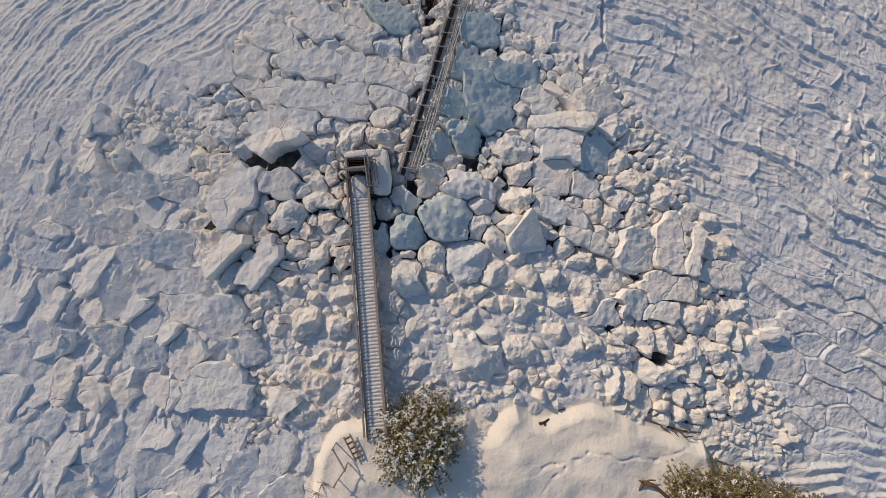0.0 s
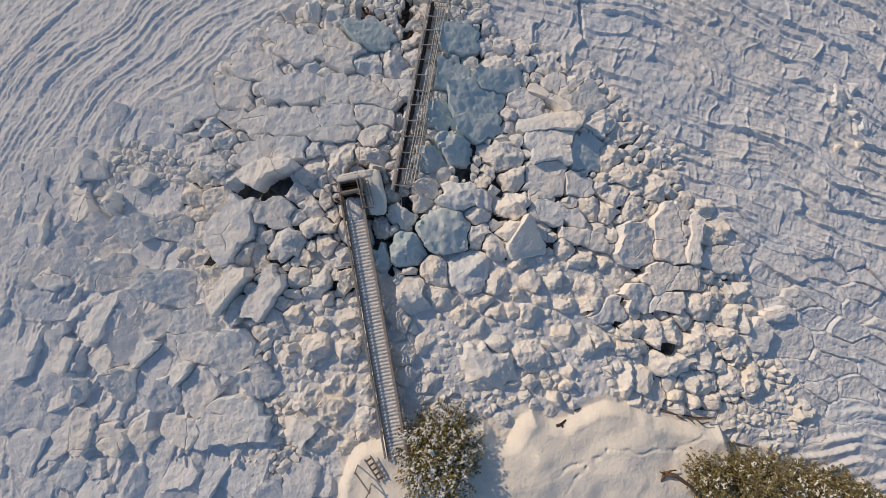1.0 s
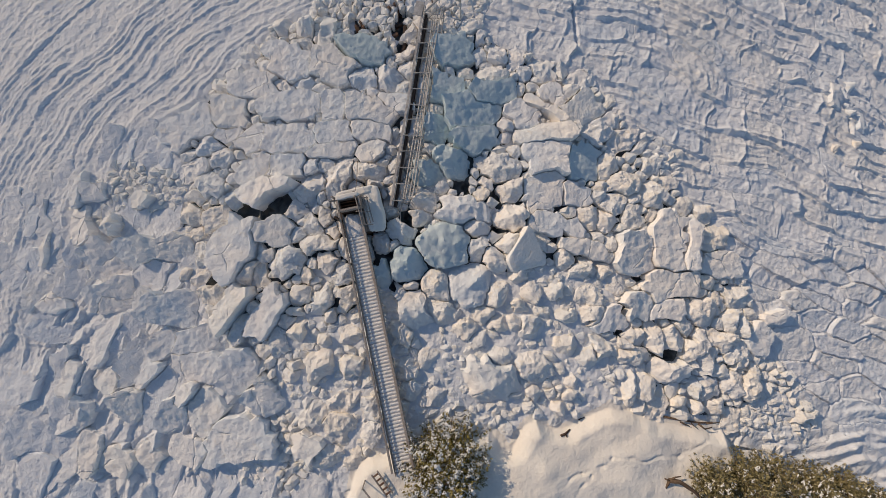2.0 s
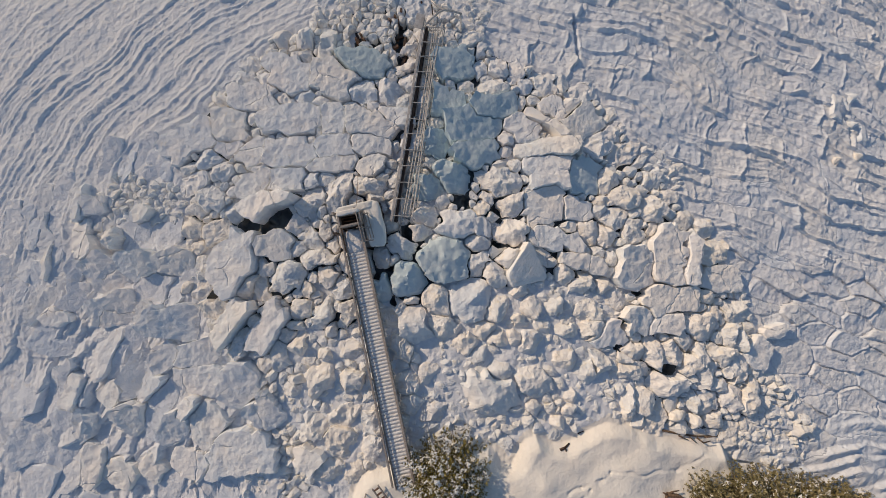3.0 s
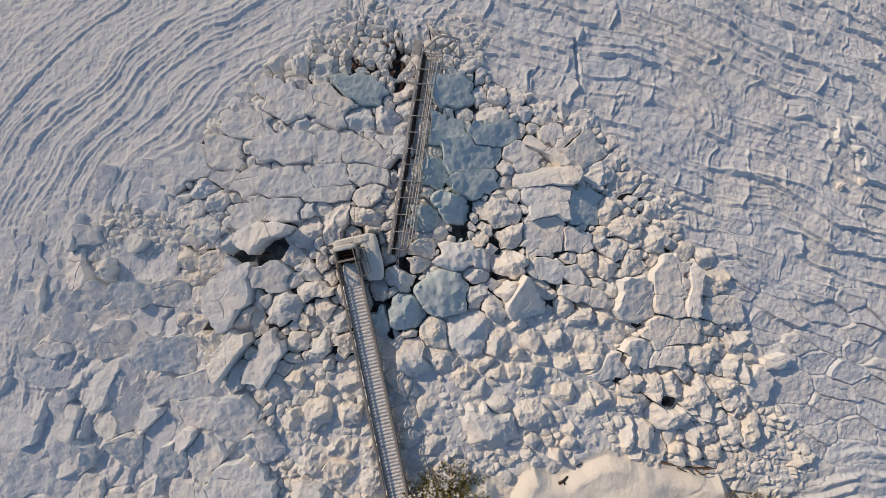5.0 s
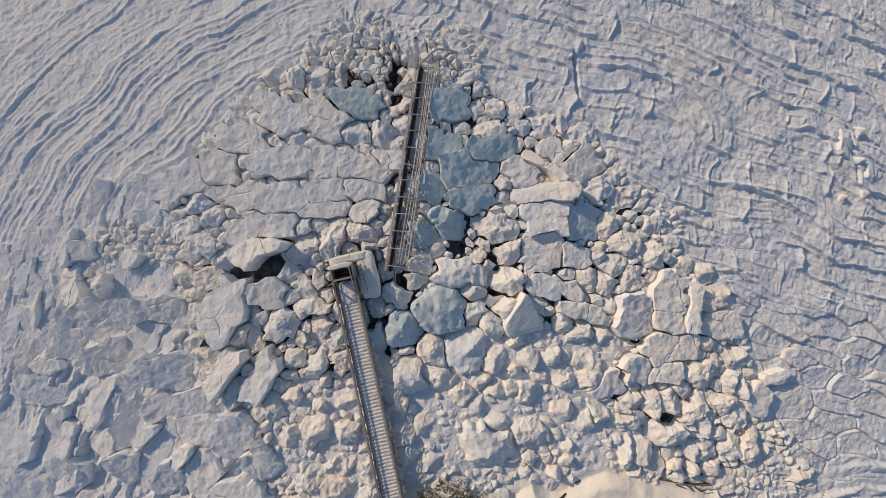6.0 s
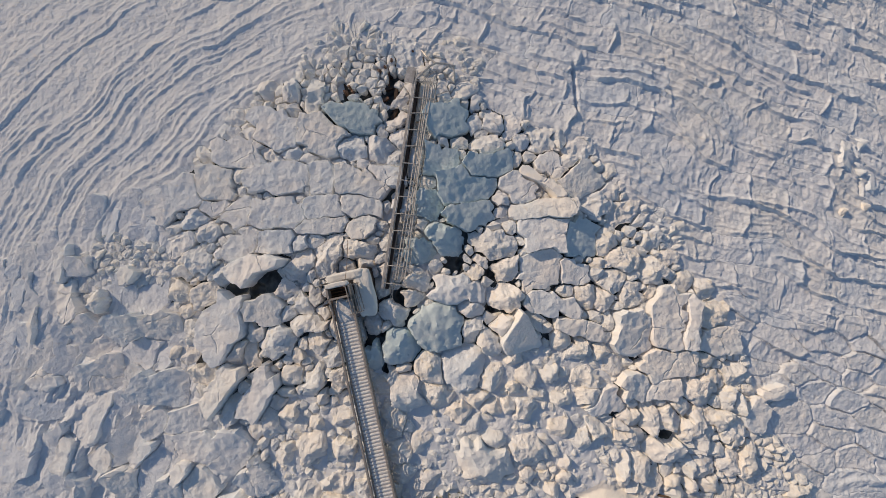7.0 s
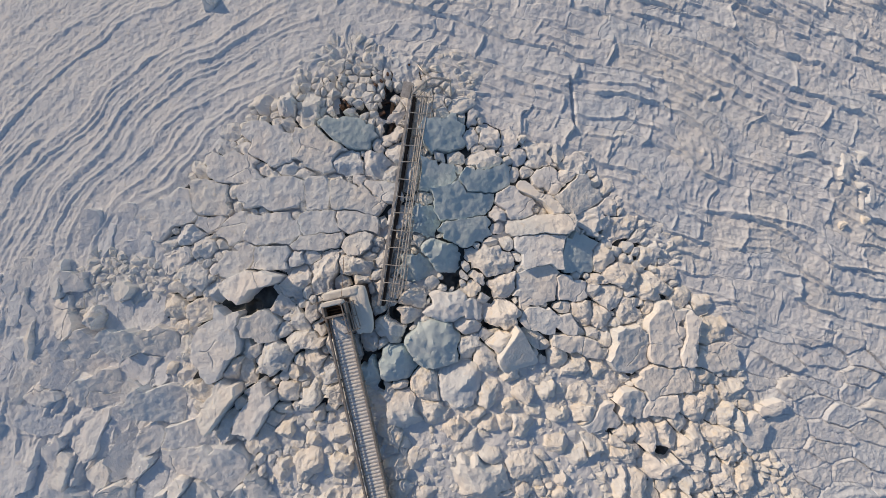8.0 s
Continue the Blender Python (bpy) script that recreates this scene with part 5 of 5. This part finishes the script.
# ---- trees ----
def build_tree(kind, x, y, foot, tall, radius, seed, leaf, snow_share, label, thick=1.0, lean=(0, 0), tiers=9):
    rng = random.Random(seed)
    top = new(kind)
    top.location = (x, y, foot)
    tagged(top, label, "tree")
    tip = Vector((lean[0], lean[1], tall))
    part("trunk", tube(bmesh.new(), [(0, 0, -0.3), tip * 0.33 + Vector((0.04, 0.02, 0)), tip * 0.66, tip * 0.97], 0.13 * thick, 9, 0.03), BARK, top, smooth=True)
    leaves_v, leaves_f, snow_v, snow_f = [], [], [], []
    limbs = []

    def spray(p, out, size):
        side = out.cross(Vector((0, 0, 1)))
        side = side.normalized() if side.length > 0.01 else Vector((1, 0, 0))
        for _ in range(10):
            d = (out * rng.uniform(0.3, 1.0) + side * rng.uniform(-1, 1) + Vector((0, 0, rng.uniform(-0.1, 0.75)))).normalized()
            w = d.cross(Vector((rng.uniform(-1, 1), rng.uniform(-1, 1), rng.uniform(-1, 1)))).normalized()
            long, wide = size * rng.uniform(0.7, 1.3), size * rng.uniform(0.13, 0.22)
            k = len(leaves_v)
            q = p + Vector((rng.uniform(-1, 1), rng.uniform(-1, 1), rng.uniform(-1, 1))) * size * 0.3
            leaves_v.extend((q, q + d * long * 0.5 + w * wide, q + d * long, q + d * long * 0.5 - w * wide))
            leaves_f.append((k, k + 1, k + 2, k + 3))

    def clump(p, size):
        """A small soft lump of snow, drawn out into a few lobes."""
        for _ in range(rng.randint(3, 5)):
            q = p + Vector((rng.uniform(-1, 1), rng.uniform(-1, 1), rng.uniform(0, 0.4))) * size * 0.9
            t, s = rng.uniform(0, 3.14), size * rng.uniform(0.3, 0.6)
            c, e = math.cos(t), math.sin(t)
            k = len(snow_v)
            stretch = rng.uniform(1.1, 2.0)
            for ux, uy, uz in ((1, 0, 0), (0.3, 0.62, 0.05), (-0.55, 0.6, 0), (-1, 0, 0.05), (-0.4, -0.6, 0), (0.5, -0.6, 0), (0.1, 0, 0.55), (0, 0, -0.35)):
                ux *= stretch
                snow_v.append(q + Vector((ux * c - uy * e, ux * e + uy * c, uz)) * s * rng.uniform(0.85, 1.15))
            for i in range(6):
                j = (i + 1) % 6
                snow_f.append((k + i, k + j, k + 6))
                snow_f.append((k + j, k + i, k + 7))

    for tier in range(tiers):
        h = 0.12 + 0.84 * tier / (tiers - 1)
        reach_out = radius * (1 - h) ** 0.5 * 0.98 + 0.14
        count = max(6, int(17 * (1 - 0.5 * h)))
        turn = rng.uniform(0, 6.28)
        for k in range(count):
            if rng.random() < 0.07:
                continue
            t = turn + 6.2832 * (k + rng.uniform(-0.3, 0.3)) / count
            long = reach_out * rng.uniform(0.8, 1.08)
            root = tip * h
            d = Vector((math.cos(t), math.sin(t), 0))
            droop = rng.uniform(-0.05, 0.22) + 0.30 * h
            pts = [root + d * long * s + Vector((0, 0, droop * long * s - 0.18 * long * s * s)) for s in (0, 0.35, 0.7, 1)]
            if tier % 2 == 0 and len(limbs) < 40:
                limbs.append((pts, 0.03 * thick * (1.2 - h)))
            steps = max(3, int(long / 0.15))
            for i in range(1, steps + 1):
                s = i / steps
                p = root + d * long * s + Vector((0, 0, droop * long * s - 0.18 * long * s * s))
                wing = (0.12 + 0.46 * long * (1 - s) * 0.55) * rng.uniform(0.7, 1.2)
                for side in (-1, 1):
                    fan = d * 0.55 + Vector((-d.y, d.x, 0)) * side
                    for q in range(max(1, int(wing / 0.16))):
                        at = p + fan * (q + rng.uniform(0.2, 1)) * 0.16 + Vector((0, 0, rng.uniform(-0.06, 0.05)))
                        spray(at, (fan + Vector((0, 0, 0.2))).normalized(), rng.uniform(0.10, 0.155))
                        thickly = snow_share * (0.45 + 1.2 * max(0.0, noise.noise(at * 1.7 + Vector((seed, 0, 0))) + 0.25))
                        if rng.random() < thickly:
                            clump(at + Vector((0, 0, 0.06)), rng.uniform(0.05, 0.13))
    for pts, r in limbs:
        part("limb", tube(bmesh.new(), pts, r, 5, 0.008), BARK, top)
    for name, verts, faces, mat, note in (("crown", leaves_v, leaves_f, leaf, ""), ("snow_load", snow_v, snow_f, CLEAN, "clumps of snow on the twigs")):
        ob = new(name, mesh_of(name, [tuple(v) for v in verts], faces, [mat], smooth=False))
        ob.parent = top
        tagged(ob, note, kind="stuff")


build_tree("conifer", -1.2, -8.35, -0.40, 1.75, 2.85, 1, NEEDLES, 0.58, "bushy olive-green conifer loaded with snow at the shore", 1.2)
for sx, sy, tall, rad, seed, load in ((12.3, -10.9, 1.5, 1.2, 2, 0.08), (14.2, -11.3, 2.1, 1.5, 3, 0.10), (16.3, -11.9, 2.0, 1.4, 4, 0.22), (18.7, -12.7, 1.7, 1.2, 5, 0.28),
                                      (20.9, -13.7, 1.7, 1.4, 6, 0.10), (14.0, -13.6, 2.2, 1.8, 7, 0.10), (17.6, -14.4, 2.2, 1.8, 8, 0.12), (23.2, -14.9, 1.2, 1.0, 9, 0.25)):
    build_tree("shore_shrub", sx, sy, float(lie(sx, sy)) + (0.5 if sx < 15 else 0.1), tall, rad, seed, SCRUB, load, "brown-green leafy shrub with a little snow on the bank", 0.7, tiers=6)


# ---- driftwood, ladder and stakes on the shore ----
def surface(x, y):
    return float(ground_height(np.array([float(x)]), np.array([float(y)]))[0][0])


def build_log(points, radius, mat, label, branches=()):
    x0, y0 = points[0][:2]
    ob = new("driftwood_log")
    ob.location = (x0, y0, surface(x0, y0))
    tagged(ob, label, "driftwood")
    local = [Vector((x - x0, y - y0, surface(x, y) + up - ob.location.z)) for x, y, up in points]
    part("stem", tube(bmesh.new(), local, radius, 9, radius * 0.6), mat, ob, smooth=True)
    for pts, r in branches:
        part("branch", tube(bmesh.new(), [local[0] + Vector(p) for p in pts], r, 6, r * 0.4), mat, ob, smooth=True)


build_log([(10.2, -10.5, 0.18), (10.7, -10.6, 0.30), (11.3, -11.1, 0.30), (12.2, -12.2, 0.25)], 0.12, BARK, "bare grey-brown fallen log sticking out of the snow",
          [([(0, 0, 0), (-0.1, -0.22, -0.03), (-0.25, -0.5, -0.1)], 0.08), ([(0.05, 0.03, 0), (0.3, 0.16, 0.06), (0.62, 0.14, 0.02)], 0.06), ([(0, 0, 0), (-0.22, 0.12, 0.0)], 0.07)])
build_log([(10.9, -7.75, 0.05), (12.0, -8.15, 0.09), (13.1, -8.5, 0.08), (14.4, -8.75, 0.05)], 0.06, BARK, "long half-buried driftwood log at the bank's edge",
          [([(1.0, -0.45, 0.02), (1.5, -0.75, 0.0)], 0.045), ([(2.0, -0.7, 0.0), (2.3, -1.0, 0.0), (2.7, -0.95, 0.0)], 0.06), ([(2.4, -0.7, 0.02), (3.1, -0.75, 0.0)], 0.05), ([(1.6, -0.6, 0.0), (1.9, -0.95, 0.02)], 0.04)])
build_log([(5.05, -7.75, 0.04), (5.35, -7.72, 0.07), (5.65, -7.6, 0.03)], 0.07, DARK_WOOD_AND_SHADE, "small dark stick poking out of the snow bank", [([(0.3, 0, 0), (0.32, -0.25, -0.02)], 0.05)])
build_log([(6.25, -7.25, 0.02), (6.6, -7.15, 0.04)], 0.03, DARK_WOOD_AND_SHADE, "small dark twig in the snow")


def build_ladder(a, b, wide, rungs):
    a, b = Vector((*a, surface(*a) + 0.35)), Vector((*b, surface(*b) + 0.15))
    ob = new("wooden_steps")
    ob.location = (a + b) / 2 - Vector((0, 0, 0.3))
    tagged(ob, "reddish wooden steps leaning at the gangway's foot", "steps")
    d = (b - a)
    side = Vector((d.y, -d.x, 0)).normalized() * wide / 2
    o = ob.location
    for s in (-1, 1):
        part("side_rail", beam(bmesh.new(), a + side * s - o, b + side * s - o, 0.05, 0.08), GREY_WOOD, ob)
    for k in range(rungs):
        p = a + d * (k + 0.5) / rungs
        part("step", beam(bmesh.new(), p - side - o, p + side - o, 0.09, 0.035), RED_WOOD, ob)


build_ladder((-4.85, -8.0), (-4.2, -9.2), 0.34, 5)


def build_stake_fence():
    ob = new("stake_fence")
    base = surface(-5.0, -9.1)
    ob.location = (-5.0, -9.1, base)
    tagged(ob, "leaning grey wooden rail fence in the shore snow", "fence")
    for x, y, tall in ((-0.5, 0.55, 0.75), (0.15, -0.35, 0.8), (-0.35, -1.2, 0.7)):
        z = surface(x - 5.0, y - 9.1) - base
        part("stake", tube(bmesh.new(), [(x, y, z - 0.2), (x + 0.06, y + 0.05, z + tall)], 0.035, 7), GREY_WOOD, ob)
    part("rail", beam(bmesh.new(), (-0.44, 0.62, 0.6), (0.24, -0.4, 0.65), 0.07, 0.04), GREY_WOOD, ob)
    part("rail", beam(bmesh.new(), (0.3, -0.2, 0.62), (-0.4, -1.25, 0.5), 0.07, 0.04), GREY_WOOD, ob)


build_stake_fence()


def build_twigs(x, y, seed):
    rng = random.Random(seed)
    ob = new("bare_bush")
    z = surface(x, y)
    ob.location = (x, y, z)
    tagged(ob, "bare leafless twigs of a small bush in the snow", "bush")
    for _ in range(16):
        t, l = rng.uniform(0, 6.28), rng.uniform(0.3, 0.75)
        d = Vector((math.cos(t), math.sin(t), rng.uniform(0.5, 1.4))).normalized() * l
        side = Vector((rng.uniform(-0.2, 0.2), rng.uniform(-0.2, 0.2), 0.1))
        part("twig", tube(bmesh.new(), [(0, 0, -0.1), d * 0.5, d + side], 0.011, 4, 0.003), BARK, ob)


build_twigs(-6.2, -10.6, 3)
build_twigs(-6.5, -11.2, 4)
